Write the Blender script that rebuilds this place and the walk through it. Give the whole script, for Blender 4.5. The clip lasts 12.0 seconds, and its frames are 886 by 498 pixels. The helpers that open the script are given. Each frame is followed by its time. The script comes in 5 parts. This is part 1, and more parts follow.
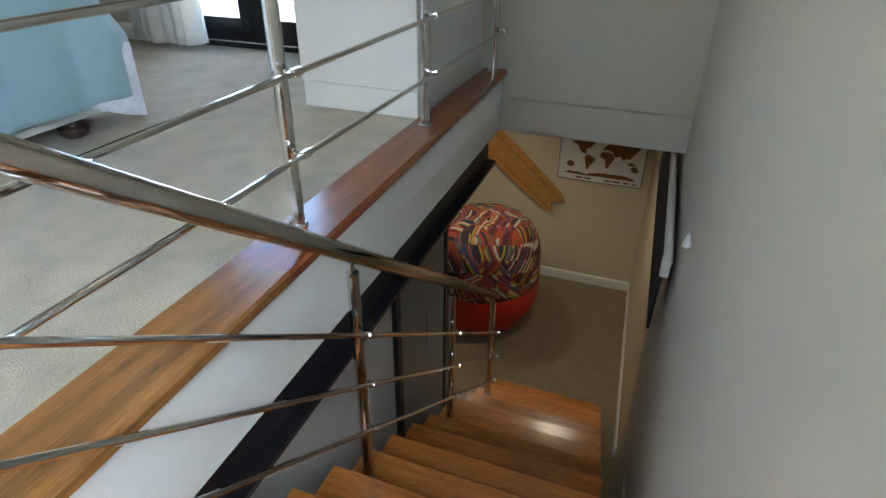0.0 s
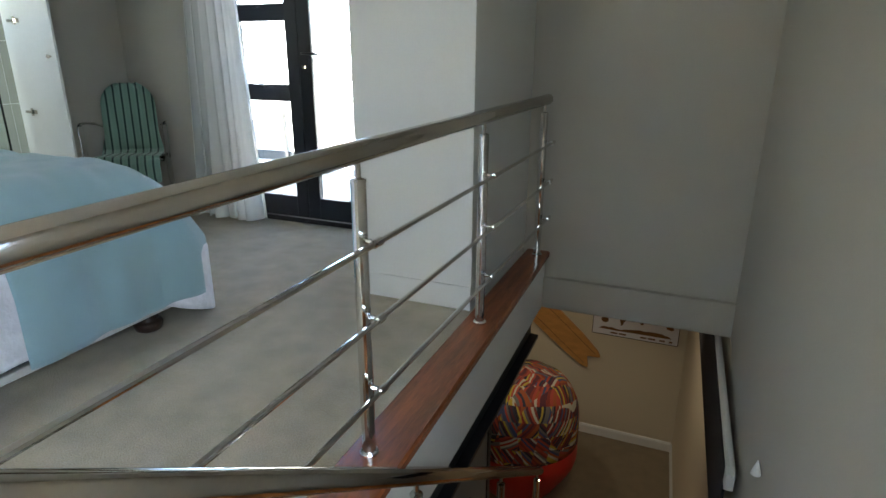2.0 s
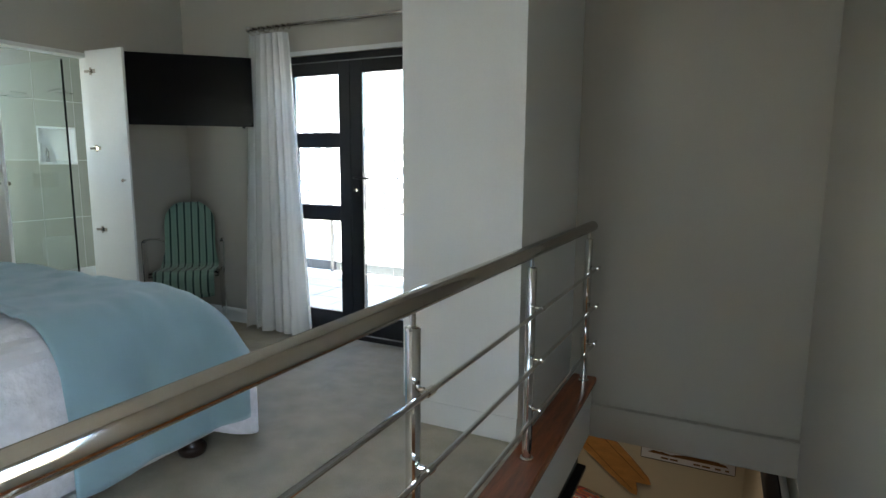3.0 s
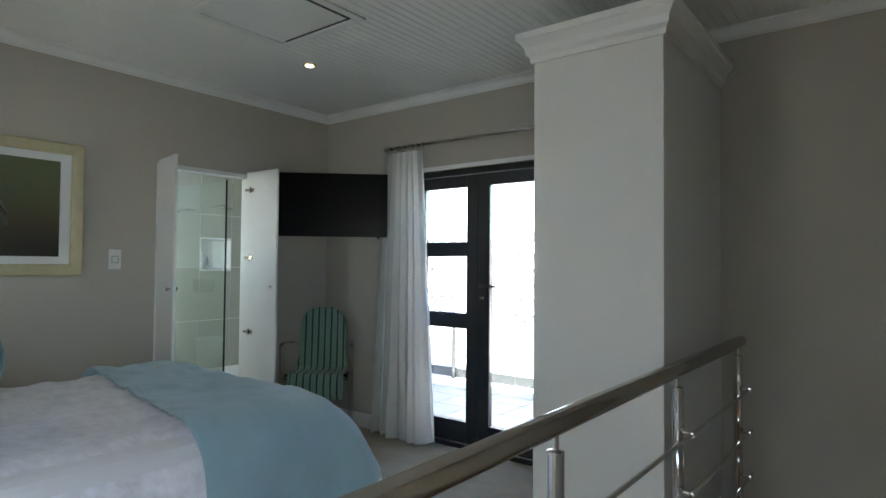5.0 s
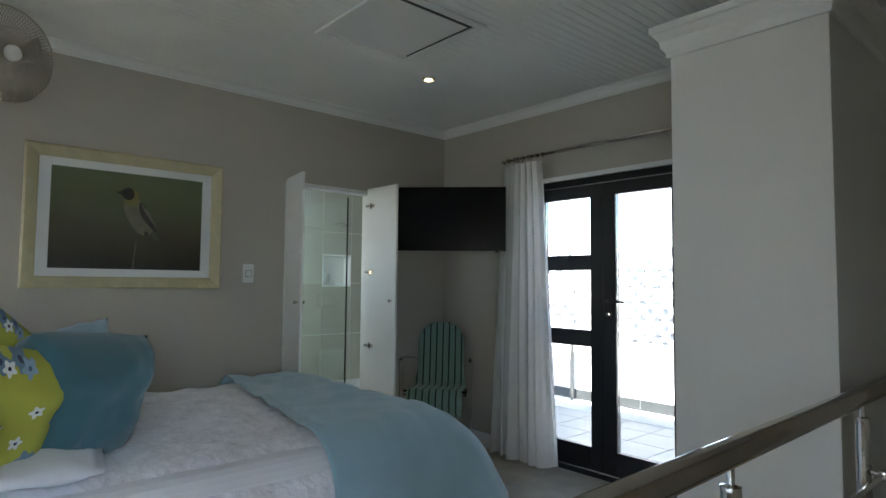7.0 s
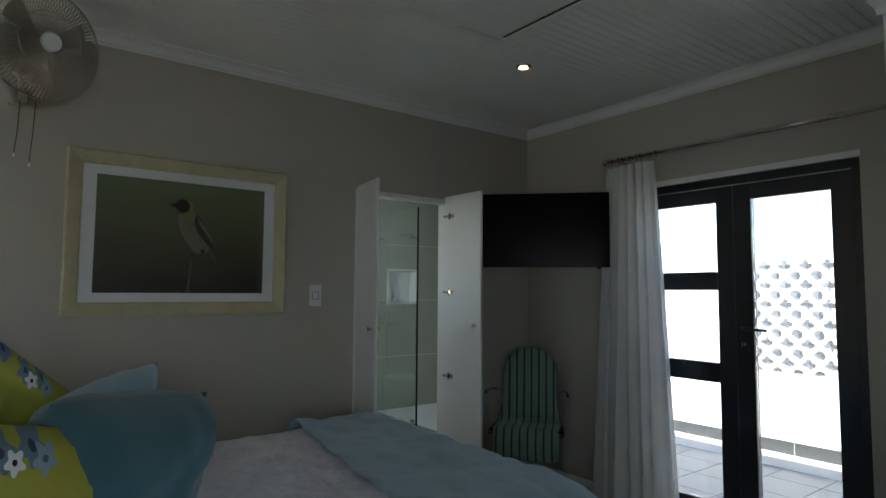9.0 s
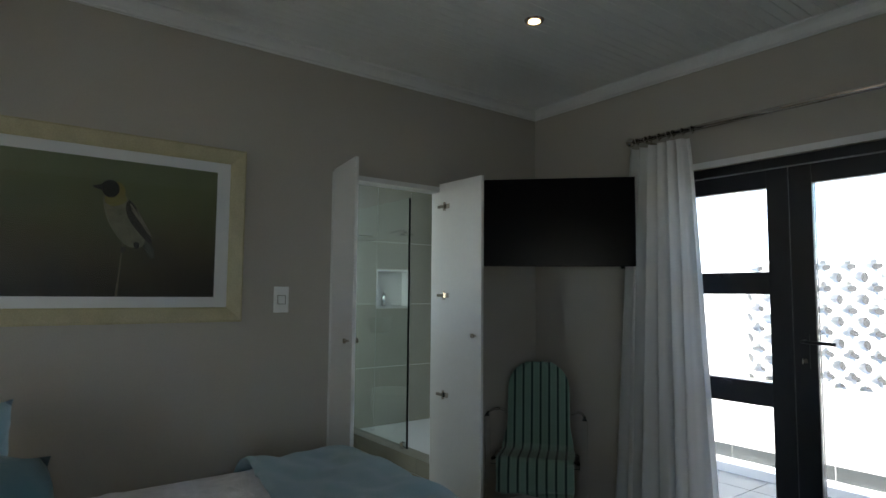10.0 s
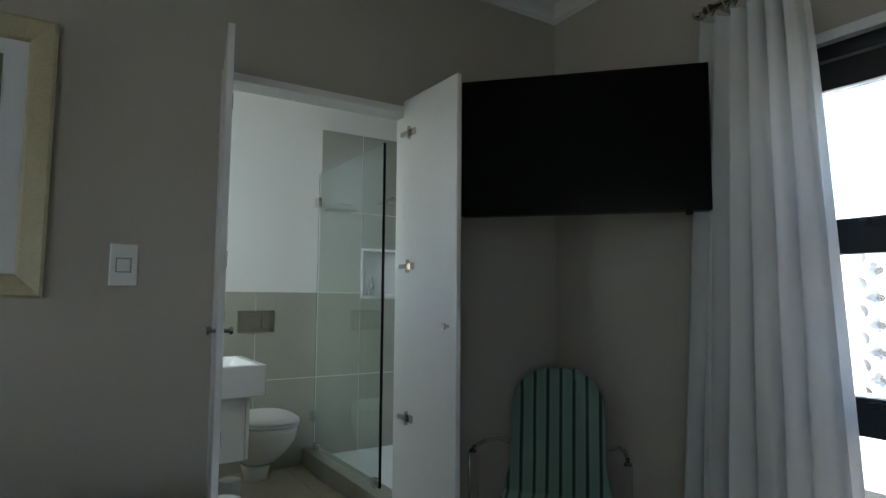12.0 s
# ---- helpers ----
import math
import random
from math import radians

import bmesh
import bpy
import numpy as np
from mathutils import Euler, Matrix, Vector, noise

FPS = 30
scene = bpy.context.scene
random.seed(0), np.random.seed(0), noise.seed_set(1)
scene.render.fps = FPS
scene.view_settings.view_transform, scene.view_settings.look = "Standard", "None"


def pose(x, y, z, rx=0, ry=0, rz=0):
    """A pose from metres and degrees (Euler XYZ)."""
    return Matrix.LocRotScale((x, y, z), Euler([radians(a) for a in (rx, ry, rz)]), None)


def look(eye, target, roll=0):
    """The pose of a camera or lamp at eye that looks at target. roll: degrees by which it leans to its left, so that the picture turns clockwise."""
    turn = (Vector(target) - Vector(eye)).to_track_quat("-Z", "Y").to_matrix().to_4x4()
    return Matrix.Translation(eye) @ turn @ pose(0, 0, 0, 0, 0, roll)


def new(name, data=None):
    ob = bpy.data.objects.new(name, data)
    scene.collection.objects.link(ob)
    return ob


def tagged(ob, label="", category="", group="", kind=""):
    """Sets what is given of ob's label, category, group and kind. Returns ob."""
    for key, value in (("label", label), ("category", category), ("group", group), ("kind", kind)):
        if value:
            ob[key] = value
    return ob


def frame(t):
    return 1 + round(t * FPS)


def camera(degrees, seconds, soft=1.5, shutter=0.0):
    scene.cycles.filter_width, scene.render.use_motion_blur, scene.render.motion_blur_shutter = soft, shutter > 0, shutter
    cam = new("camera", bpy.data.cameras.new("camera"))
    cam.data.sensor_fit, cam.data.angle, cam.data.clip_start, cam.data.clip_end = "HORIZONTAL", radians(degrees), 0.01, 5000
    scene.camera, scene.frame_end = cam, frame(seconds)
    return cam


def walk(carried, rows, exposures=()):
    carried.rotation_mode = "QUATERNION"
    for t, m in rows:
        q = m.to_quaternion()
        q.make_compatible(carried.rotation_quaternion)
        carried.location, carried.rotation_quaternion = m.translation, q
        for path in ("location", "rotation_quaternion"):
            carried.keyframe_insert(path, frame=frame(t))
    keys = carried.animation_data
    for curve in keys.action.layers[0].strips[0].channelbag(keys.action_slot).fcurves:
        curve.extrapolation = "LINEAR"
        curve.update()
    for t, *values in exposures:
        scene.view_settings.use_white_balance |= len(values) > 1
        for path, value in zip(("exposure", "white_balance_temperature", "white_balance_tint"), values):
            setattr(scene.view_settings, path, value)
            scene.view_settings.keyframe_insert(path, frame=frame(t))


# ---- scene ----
cam = camera(73.8, 12.0)
PATH = [
    (0, (0.126, -0.28, 0.845), (-0.477, 1.34, -0.159), 0.5),
    (0.5, (0.077, -0.261, 0.921), (-0.552, 1.393, -0.012), 0.5),
    (1, (0.033, -0.26, 1.006), (-0.642, 1.423, 0.163), 0.4),
    (1.5, (0.007, -0.27, 1.086), (-0.702, 1.449, 0.35), 0.2),
    (2, (-0.027, -0.28, 1.16), (-0.763, 1.472, 0.536), 0.2),
    (2.5, (-0.059, -0.286, 1.236), (-0.861, 1.486, 0.77), 0.3),
    (3, (-0.071, -0.288, 1.287), (-0.955, 1.481, 0.992), 0.4),
    (3.5, (-0.08, -0.303, 1.322), (-1.047, 1.442, 1.177), 0.3),
    (5.5, (-0.144, -0.305, 1.29), (-1.45, 1.207, 1.377), 0.6),
    (6, (-0.15, -0.295, 1.273), (-1.524, 1.154, 1.38), 0.6),
    (6.5, (-0.2, -0.292, 1.278), (-1.633, 1.098, 1.389), 0.5),
    (7, (-0.266, -0.274, 1.274), (-1.76, 1.051, 1.391), 0.5),
    (7.5, (-0.404, -0.257, 1.28), (-1.944, 1.014, 1.403), 0.5),
    (9.3, (-1.012, -0.045, 1.384), (-2.602, 1.159, 1.528), 0.4),
    (9.5, (-1.111, 0.024, 1.397), (-2.7, 1.231, 1.539), 0.5),
    (10, (-1.331, 0.261, 1.366), (-2.919, 1.467, 1.516), 0.5),
    (10.5, (-1.507, 0.543, 1.328), (-3.097, 1.746, 1.485), 0.4),
    (11, (-1.678, 0.781, 1.298), (-3.28, 1.969, 1.458), 0.4),
    (11.5, (-1.872, 1.012, 1.255), (-3.505, 2.155, 1.42), 0.4),
    (12, (-2.068, 1.225, 1.238), (-3.752, 2.291, 1.404), 0.4),
]
EXPOSURE = [(0.0, 4.20, 6050, 4), (1.0, 3.99, 6100, 4), (2.0, 3.63, 6250, 5), (3.5, 3.19, 6230, 6), (5.5, 3.04, 6180, 7), (6.5, 2.88, 6180, 7), (7.7, 2.43, 6180, 7), (9.3, 1.92, 6230, 8), (10.5, 2.26, 6230, 8), (11.0, 2.33, 6180, 8), (12.0, 2.26, 6130, 7)]
walk(cam, [(t, look(eye, target, roll)) for t, eye, target, roll in PATH], EXPOSURE)

# ---- world, sun, window light ----
world = bpy.data.worlds.new("sky")
scene.world = world
world.use_nodes = True
wn = world.node_tree.nodes
sky = wn.new("ShaderNodeTexSky")
sky.sky_type, sky.sun_disc = "NISHITA", False
sky.sun_elevation, sky.sun_rotation = radians(57), radians(168)
wn["Background"].inputs["Strength"].default_value = 0.2
world.node_tree.links.new(sky.outputs["Color"], wn["Background"].inputs["Color"])

sun = new("sun", bpy.data.lights.new("sun", "SUN"))
sun.data.energy, sun.data.angle, sun.data.color = 5.0, radians(0.6), (1.0, 0.95, 0.88)
sun.matrix_world = look((1.3, -6.3, 10.0), (0, 0, 0))


def area(name, eye, target, sx, sy, energy, color=(1, 1, 1)):
    ob = new(name, bpy.data.lights.new(name, "AREA"))
    ob.data.shape, ob.data.size, ob.data.size_y = "RECTANGLE", sx, sy
    ob.data.energy, ob.data.color = energy, color
    ob.matrix_world = look(eye, target)
    return ob


# sky light through the windows; the glass doors take theirs from sky and terrace
area("window_daylight", (-2.6, -3.62, 1.35), (-2.6, -1.6, 3.0), 1.4, 1.1, 0.8, (0.84, 0.93, 1.0))
area("stair_window_daylight", (0.33, -0.95, 1.40), (-1.05, 0.35, -1.5), 1.4, 1.1, 2.1, (0.84, 0.93, 1.0))
# added fill lamp that brightens the bathroom from an assumed, unseen opening
area("bathroom_fill", (-4.60, 1.18, 1.75), (-6.3, 2.1, 0.9), 0.5, 0.7, 2.1, (0.90, 1.0, 0.99))


# ---- materials ----
def nodes_of(name):
    m = bpy.data.materials.new(name)
    m.use_nodes = True
    return m, m.node_tree.nodes, m.node_tree.links, m.node_tree.nodes["Principled BSDF"]


def surface(name, color, rough=0.6, metal=0.0, var=0.06, coarse=1.5, fine=90.0, bump=0.15, stretch=(1, 1, 1), spec=0.5, sheen=0.0, coat=0.0, rand=0.0, depth=0.002):
    """A material with wear at two scales and a fine relief."""
    m, n, l, b = nodes_of(name)
    geo = n.new("ShaderNodeNewGeometry")
    mp = n.new("ShaderNodeMapping")
    mp.inputs["Scale"].default_value = stretch
    l.new(geo.outputs["Position"], mp.inputs["Vector"])
    big, small = n.new("ShaderNodeTexNoise"), n.new("ShaderNodeTexNoise")
    big.inputs["Scale"].default_value, small.inputs["Scale"].default_value = coarse, fine
    big.inputs["Detail"].default_value, small.inputs["Detail"].default_value = 3, 4
    for t in (big, small):
        l.new(mp.outputs["Vector"], t.inputs["Vector"])
    mixv = n.new("ShaderNodeMath")
    mixv.operation = "ADD"
    l.new(big.outputs["Fac"], mixv.inputs[0])
    l.new(small.outputs["Fac"], mixv.inputs[1])
    last = mixv.outputs[0]
    if rand:
        info = n.new("ShaderNodeObjectInfo")
        mul = n.new("ShaderNodeMath")
        mul.operation, mul.inputs[1].default_value = "MULTIPLY_ADD", rand
        l.new(info.outputs["Random"], mul.inputs[0])
        l.new(last, mul.inputs[2])
        last = mul.outputs[0]
    rng = n.new("ShaderNodeMapRange")
    rng.inputs["From Min"].default_value, rng.inputs["From Max"].default_value = 0.5, 1.5 + rand
    l.new(last, rng.inputs["Value"])
    mix = n.new("ShaderNodeMix")
    mix.data_type = "RGBA"
    lo = [max(0, c * (1 - var * 2)) for c in color]
    hi = [min(1, c * (1 + var * 2)) for c in color]
    mix.inputs["A"].default_value, mix.inputs["B"].default_value = (*lo, 1), (*hi, 1)
    l.new(rng.outputs["Result"], mix.inputs["Factor"])
    l.new(mix.outputs["Result"], b.inputs["Base Color"])
    b.inputs["Roughness"].default_value, b.inputs["Metallic"].default_value = rough, metal
    b.inputs["Specular IOR Level"].default_value = spec
    b.inputs["Sheen Weight"].default_value = sheen
    b.inputs["Coat Weight"].default_value = coat
    b.inputs["Coat Roughness"].default_value = 0.34
    if bump:
        bp = n.new("ShaderNodeBump")
        bp.inputs["Strength"].default_value, bp.inputs["Distance"].default_value = bump, depth
        l.new(small.outputs["Fac"], bp.inputs["Height"])
        l.new(bp.outputs["Normal"], b.inputs["Normal"])
    return m


def glass(name, color=(1, 1, 1), rough=0.0):
    m, n, l, b = nodes_of(name)
    b.inputs["Base Color"].default_value = (*color, 1)
    b.inputs["Transmission Weight"].default_value, b.inputs["Roughness"].default_value, b.inputs["IOR"].default_value = 1.0, rough, 1.45
    return m


def glow(name, color, strength):
    m, n, l, b = nodes_of(name)
    b.inputs["Base Color"].default_value = (0.8, 0.8, 0.8, 1)
    b.inputs["Emission Color"].default_value, b.inputs["Emission Strength"].default_value = (*color, 1), strength
    return m


M = {}
M["wall"] = surface("greige_wall_paint", (0.47, 0.436, 0.375), 0.75, var=0.025, coarse=0.9, fine=160, bump=0.12)
M["white_wall"] = surface("white_wall_paint", (0.72, 0.71, 0.68), 0.7, var=0.02, coarse=0.9, fine=160, bump=0.1)
M["cream_wall"] = surface("cream_wall_paint", (0.60, 0.53, 0.40), 0.75, var=0.025, coarse=0.9, fine=160, bump=0.12)
M["trim"] = surface("white_gloss_trim", (0.78, 0.78, 0.76), 0.4, var=0.015, fine=60, bump=0.03)
M["ceiling"] = surface("white_ceiling_paint", (0.83, 0.83, 0.80), 0.5, var=0.015, coarse=2, fine=40, bump=0.04)
M["carpet"] = surface("beige_carpet", (0.42, 0.365, 0.275), 0.95, var=0.19, coarse=7, fine=170, bump=0.9, sheen=0.25, depth=0.006)
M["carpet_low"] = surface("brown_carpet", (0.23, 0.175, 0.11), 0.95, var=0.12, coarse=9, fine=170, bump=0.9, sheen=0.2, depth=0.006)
M["wood"] = surface("red_brown_hardwood", (0.235, 0.066, 0.020), 0.24, var=0.28, coarse=3, fine=22, bump=0.05, stretch=(12, 0.7, 12), coat=0.3)
# golden tone: the window's sheen on the cap's near end, put into the colour
M["wood_sheen"] = surface("red_brown_hardwood_sheen", (0.235, 0.100, 0.028), 0.24, var=0.34, coarse=2.2, fine=22, bump=0.05, stretch=(12, 0.7, 12), coat=0.3)
M["tread"] = surface("orange_brown_hardwood", (0.46, 0.165, 0.036), 0.24, var=0.42, coarse=4, fine=24, bump=0.05, stretch=(0.9, 9, 9), coat=0.5, rand=0.6)
M["steel"] = surface("brushed_stainless_steel", (0.55, 0.51, 0.46), 0.11, 1.0, var=0.03, fine=120, bump=0.03, stretch=(1, 0.05, 1))
M["chrome"] = surface("polished_steel", (0.72, 0.71, 0.69), 0.09, 1.0, var=0.02, bump=0.0)
M["black_frame"] = surface("black_powder_coat", (0.012, 0.012, 0.016), 0.4, var=0.1, fine=200, bump=0.05)
M["black"] = surface("black_plastic", (0.010, 0.010, 0.011), 0.3, var=0.05, bump=0.0)
M["screen"] = surface("dark_screen", (0.003, 0.003, 0.0035), 0.25, var=0.05, bump=0.0, spec=0.06)
M["matte_black"] = surface("matte_black_rubber", (0.012, 0.013, 0.013), 0.95, var=0.05, bump=0.0, spec=0.05)
M["blind"] = surface("near_black_blind_fabric", (0.018, 0.018, 0.024), 0.85, var=0.08, fine=250, bump=0.3)
M["fan_metal"] = surface("dull_bronze_chrome", (0.52, 0.485, 0.43), 0.28, 1.0, var=0.06, bump=0.0)
M["cord"] = surface("dark_bead_cord", (0.03, 0.025, 0.022), 0.5, var=0.1, bump=0.0)
M["white_plastic"] = surface("white_plastic", (0.80, 0.80, 0.78), 0.35, var=0.01, bump=0.0)
M["ceramic"] = surface("white_ceramic", (0.86, 0.86, 0.85), 0.1, var=0.01, bump=0.0)
M["linen"] = surface("white_bed_linen", (0.72, 0.71, 0.74), 0.85, var=0.03, coarse=5, fine=300, bump=0.25, sheen=0.3)
M["embossed"] = surface("white_embroidered_cotton", (0.79, 0.78, 0.83), 0.8, var=0.10, coarse=9, fine=26, bump=0.9, sheen=0.3, depth=0.012)
M["sheer"] = surface("white_curtain_linen", (0.86, 0.85, 0.82), 0.85, var=0.03, coarse=5, fine=350, bump=0.3, sheen=0.2)
M["throw"] = surface("pale_teal_knit", (0.30, 0.45, 0.52), 0.9, var=0.05, coarse=6, fine=420, bump=0.6, sheen=0.4, depth=0.003)
M["teal"] = surface("teal_cushion_fabric", (0.048, 0.128, 0.150), 0.85, var=0.06, coarse=5, fine=420, bump=0.4, sheen=0.3)
M["base"] = surface("dark_blue_bed_base", (0.02, 0.035, 0.09), 0.8, var=0.08, fine=300, bump=0.3)
M["tile"] = surface("taupe_wall_tile", (0.35, 0.345, 0.29), 0.25, var=0.05, coarse=4, fine=70, bump=0.03, rand=0.2)
M["bath_floor"] = surface("beige_floor_tile", (0.50, 0.43, 0.31), 0.2, var=0.05, coarse=4, fine=70, bump=0.03)
M["grout"] = surface("pale_grout", (0.66, 0.64, 0.58), 0.8, var=0.04)
M["terrace_tile"] = surface("grey_terrace_tile", (0.20, 0.21, 0.205), 0.5, var=0.08, coarse=4, fine=60, bump=0.05, rand=0.3)
M["skirting_tile"] = surface("dark_grey_skirting_tile", (0.05, 0.055, 0.054), 0.5, var=0.08, coarse=4, fine=60, bump=0.05, rand=0.3)
M["plaster"] = surface("white_outdoor_plaster", (0.82, 0.82, 0.80), 0.85, var=0.03, fine=120, bump=0.3)
M["red"] = surface("red_vinyl", (0.55, 0.022, 0.015), 0.4, var=0.06, coarse=6, fine=120, bump=0.1)
M["board"] = surface("varnished_pine", (0.50, 0.245, 0.075), 0.35, var=0.14, coarse=3, fine=22, bump=0.04, stretch=(2.5, 2.5, 7), coat=0.3)
M["dark_wood"] = surface("dark_stained_wood", (0.035, 0.018, 0.012), 0.4, var=0.15, fine=60, bump=0.08)
# shade of the breeze-block holes, put into the backdrop's dark colour; the pole shares it
M["backdrop_grey"] = surface("dark_backdrop_grey", (0.075, 0.073, 0.068), 0.9, var=0.15, coarse=2, fine=40, bump=0.3)
M["glass"] = glass("window_glass")
M["clear"] = glass("clear_acrylic", (0.97, 0.98, 0.98))
M["clear"].node_tree.nodes["Principled BSDF"].inputs["IOR"].default_value = 1.22
M["shower_glass"] = glass("shower_glass", (0.90, 0.97, 0.94))
M["picture_frame"] = surface("pale_gilt_wood", (0.48, 0.43, 0.26), 0.42, var=0.1, coarse=4, fine=60, bump=0.1, stretch=(1, 3, 3))
M["lamp"] = glow("warm_lamp", (1.0, 0.72, 0.36), 2.0)

# light shows through the curtain's cloth
cn = M["sheer"].node_tree
tr, mx_ = cn.nodes.new("ShaderNodeBsdfTranslucent"), cn.nodes.new("ShaderNodeMixShader")
tr.inputs["Color"].default_value = (0.88, 0.88, 0.86, 1)
mx_.inputs["Fac"].default_value = 0.35
cn.links.new(cn.nodes["Principled BSDF"].outputs["BSDF"], mx_.inputs[1])
cn.links.new(tr.outputs["BSDF"], mx_.inputs[2])
cn.links.new(mx_.outputs["Shader"], cn.nodes["Material Output"].inputs["Surface"])


# ---- building helpers ----
def put(bm, name, material, parent=None, label="", smooth=False, bevel=0.0, segments=2):
    me = bpy.data.meshes.new(name)
    bmesh.ops.recalc_face_normals(bm, faces=bm.faces)
    bm.to_mesh(me)
    bm.free()
    for mm in (material if isinstance(material, (list, tuple)) else [material]):
        me.materials.append(mm)
    if smooth:
        me.shade_smooth()
    ob = new(name, me)
    if bevel:
        md = ob.modifiers.new("edge", "BEVEL")
        md.width, md.segments, md.limit_method, md.angle_limit = bevel, segments, "ANGLE", radians(40)
    if parent is not None:
        ob.parent = parent
    if label:
        ob["label"] = label
    return ob


def part(name, bm, material, parent, label="", smooth=False, bevel=0.0, segments=2):
    return put(bm, name, material, parent, label, smooth, bevel, segments)


def thing(name, at, label, category, group="", rz=0.0):
    ob = new(name)
    ob.matrix_basis = pose(*at, 0, 0, rz)
    ob.empty_display_size = 0.1
    return tagged(ob, label, category, group)


def box(bm, x0, x1, y0, y1, z0, z1, mi=0):
    vs = [bm.verts.new(p) for p in ((x0, y0, z0), (x1, y0, z0), (x1, y1, z0), (x0, y1, z0), (x0, y0, z1), (x1, y0, z1), (x1, y1, z1), (x0, y1, z1))]
    fs = [bm.faces.new([vs[i] for i in q]) for q in ((0, 3, 2, 1), (4, 5, 6, 7), (0, 1, 5, 4), (1, 2, 6, 5), (2, 3, 7, 6), (3, 0, 4, 7))]
    for f in fs:
        f.material_index = mi
    return vs


def boxes(*dims):
    bm = bmesh.new()
    for d in dims:
        box(bm, *d)
    return bm


def tube(bm, points, radius, sides=12, caps=True):
    """A round bar through the points; radius may be one number or one for each point."""
    pts = [Vector(p) for p in points]
    rad = radius if isinstance(radius, (list, tuple)) else [radius] * len(pts)
    rings = []
    ref = None
    for i, p in enumerate(pts):
        d = (pts[min(i + 1, len(pts) - 1)] - pts[max(i - 1, 0)]).normalized()
        if ref is None:
            ref = Vector((0, 0, 1)) if abs(d.z) < 0.9 else Vector((1, 0, 0))
        u = d.cross(ref).normalized()
        v = u.cross(d).normalized()
        ref = v
        rings.append([bm.verts.new(p + rad[i] * (math.cos(a) * u + math.sin(a) * v)) for a in (2 * math.pi * k / sides for k in range(sides))])
    for a, b in zip(rings, rings[1:]):
        for k in range(sides):
            bm.faces.new((a[k], a[(k + 1) % sides], b[(k + 1) % sides], b[k]))
    if caps:
        bm.faces.new(rings[0][::-1])
        bm.faces.new(rings[-1])
    return rings


def bar(points, radius, sides=12):
    bm = bmesh.new()
    tube(bm, points, radius, sides)
    return bm


def lathe(bm, profile, center=(0, 0, 0), sides=24):
    """Turns a profile of (radius, height) round the upright axis."""
    rings = [[bm.verts.new((center[0] + r * math.cos(a), center[1] + r * math.sin(a), center[2] + z)) for a in (2 * math.pi * k / sides for k in range(sides))] for r, z in profile]
    for a, b in zip(rings, rings[1:]):
        for k in range(sides):
            bm.faces.new((a[k], a[(k + 1) % sides], b[(k + 1) % sides], b[k]))
    bm.faces.new(rings[0][::-1])
    bm.faces.new(rings[-1])


def prism(bm, profile, p0, p1, across, up=(0, 0, 1)):
    """Sweeps a closed profile of (out, height) from p0 to p1; across is the way in which out counts."""
    a, u = Vector(across), Vector(up)
    ends = [[bm.verts.new(Vector(p) + a * o + u * h) for o, h in profile] for p in (p0, p1)]
    k = len(profile)
    for i in range(k):
        bm.faces.new((ends[0][i], ends[0][(i + 1) % k], ends[1][(i + 1) % k], ends[1][i]))
    bm.faces.new(ends[0][::-1])
    bm.faces.new(ends[1])


def grid(bm, nu, nv, f, close_u=False):
    """A sheet of nu x nv points given by f(u, v), u and v from 0 to 1."""
    vs = [[bm.verts.new(f(i / (nu if close_u else nu - 1), j / (nv - 1))) for j in range(nv)] for i in range(nu)]
    for i in range(nu if close_u else nu - 1):
        for j in range(nv - 1):
            bm.faces.new((vs[i][j], vs[(i + 1) % nu][j], vs[(i + 1) % nu][j + 1], vs[i][j + 1]))
    return vs


def structure(name, bm, material, label, category, bevel=0.0, smooth=False):
    return tagged(put(bm, name, material, None, "", smooth, bevel), label, category, "", "structure")


# ---- plan ----
WX, NY, EX, SY = -4.06, 3.10, 0.30, -3.60      # faces of the bedroom's walls
CZ = 2.585                                     # bedroom ceiling
LOW = -2.81                                    # lower floor
EDGE = -0.74                                   # floor's edge along the stair
RISE, GOING, TOP = 0.1653, 0.245, -0.48        # stair
RX = -0.80                                     # line of the upper railing

# floors
structure("floor", boxes((WX, -0.80, SY, NY, -0.30, 0.0), (-0.80, EX, SY, TOP, -0.30, 0.0)), M["carpet"], "beige cut-pile carpet on the bedroom floor", "floor")
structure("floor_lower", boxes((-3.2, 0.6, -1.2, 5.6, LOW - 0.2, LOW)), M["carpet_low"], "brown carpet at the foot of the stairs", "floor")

# bedroom walls
structure("wall_west", boxes((WX - 0.10, WX, SY - 0.15, 1.617, -0.3, 2.75), (WX - 0.10, WX, 2.335, NY + 0.25, -0.3, 2.75), (WX - 0.10, WX, 1.617, 2.335, 1.985, 2.75), (WX - 0.10, WX, 1.617, 2.335, -0.3, 0.0)), M["wall"], "greige painted wall with the bathroom doorway", "wall")
DX0, DX1, DZ = -3.14, -1.88, 2.01
structure("wall_north", boxes((WX, DX0, NY, NY + 0.25, -0.32, 2.75), (DX1, EX, NY, NY + 0.25, -0.32, 2.75), (DX0, DX1, NY, NY + 0.25, DZ, 2.75), (DX0, DX1, NY, NY + 0.25, -0.32, 0.0)), M["wall"], "greige painted wall with the glass doors", "wall")
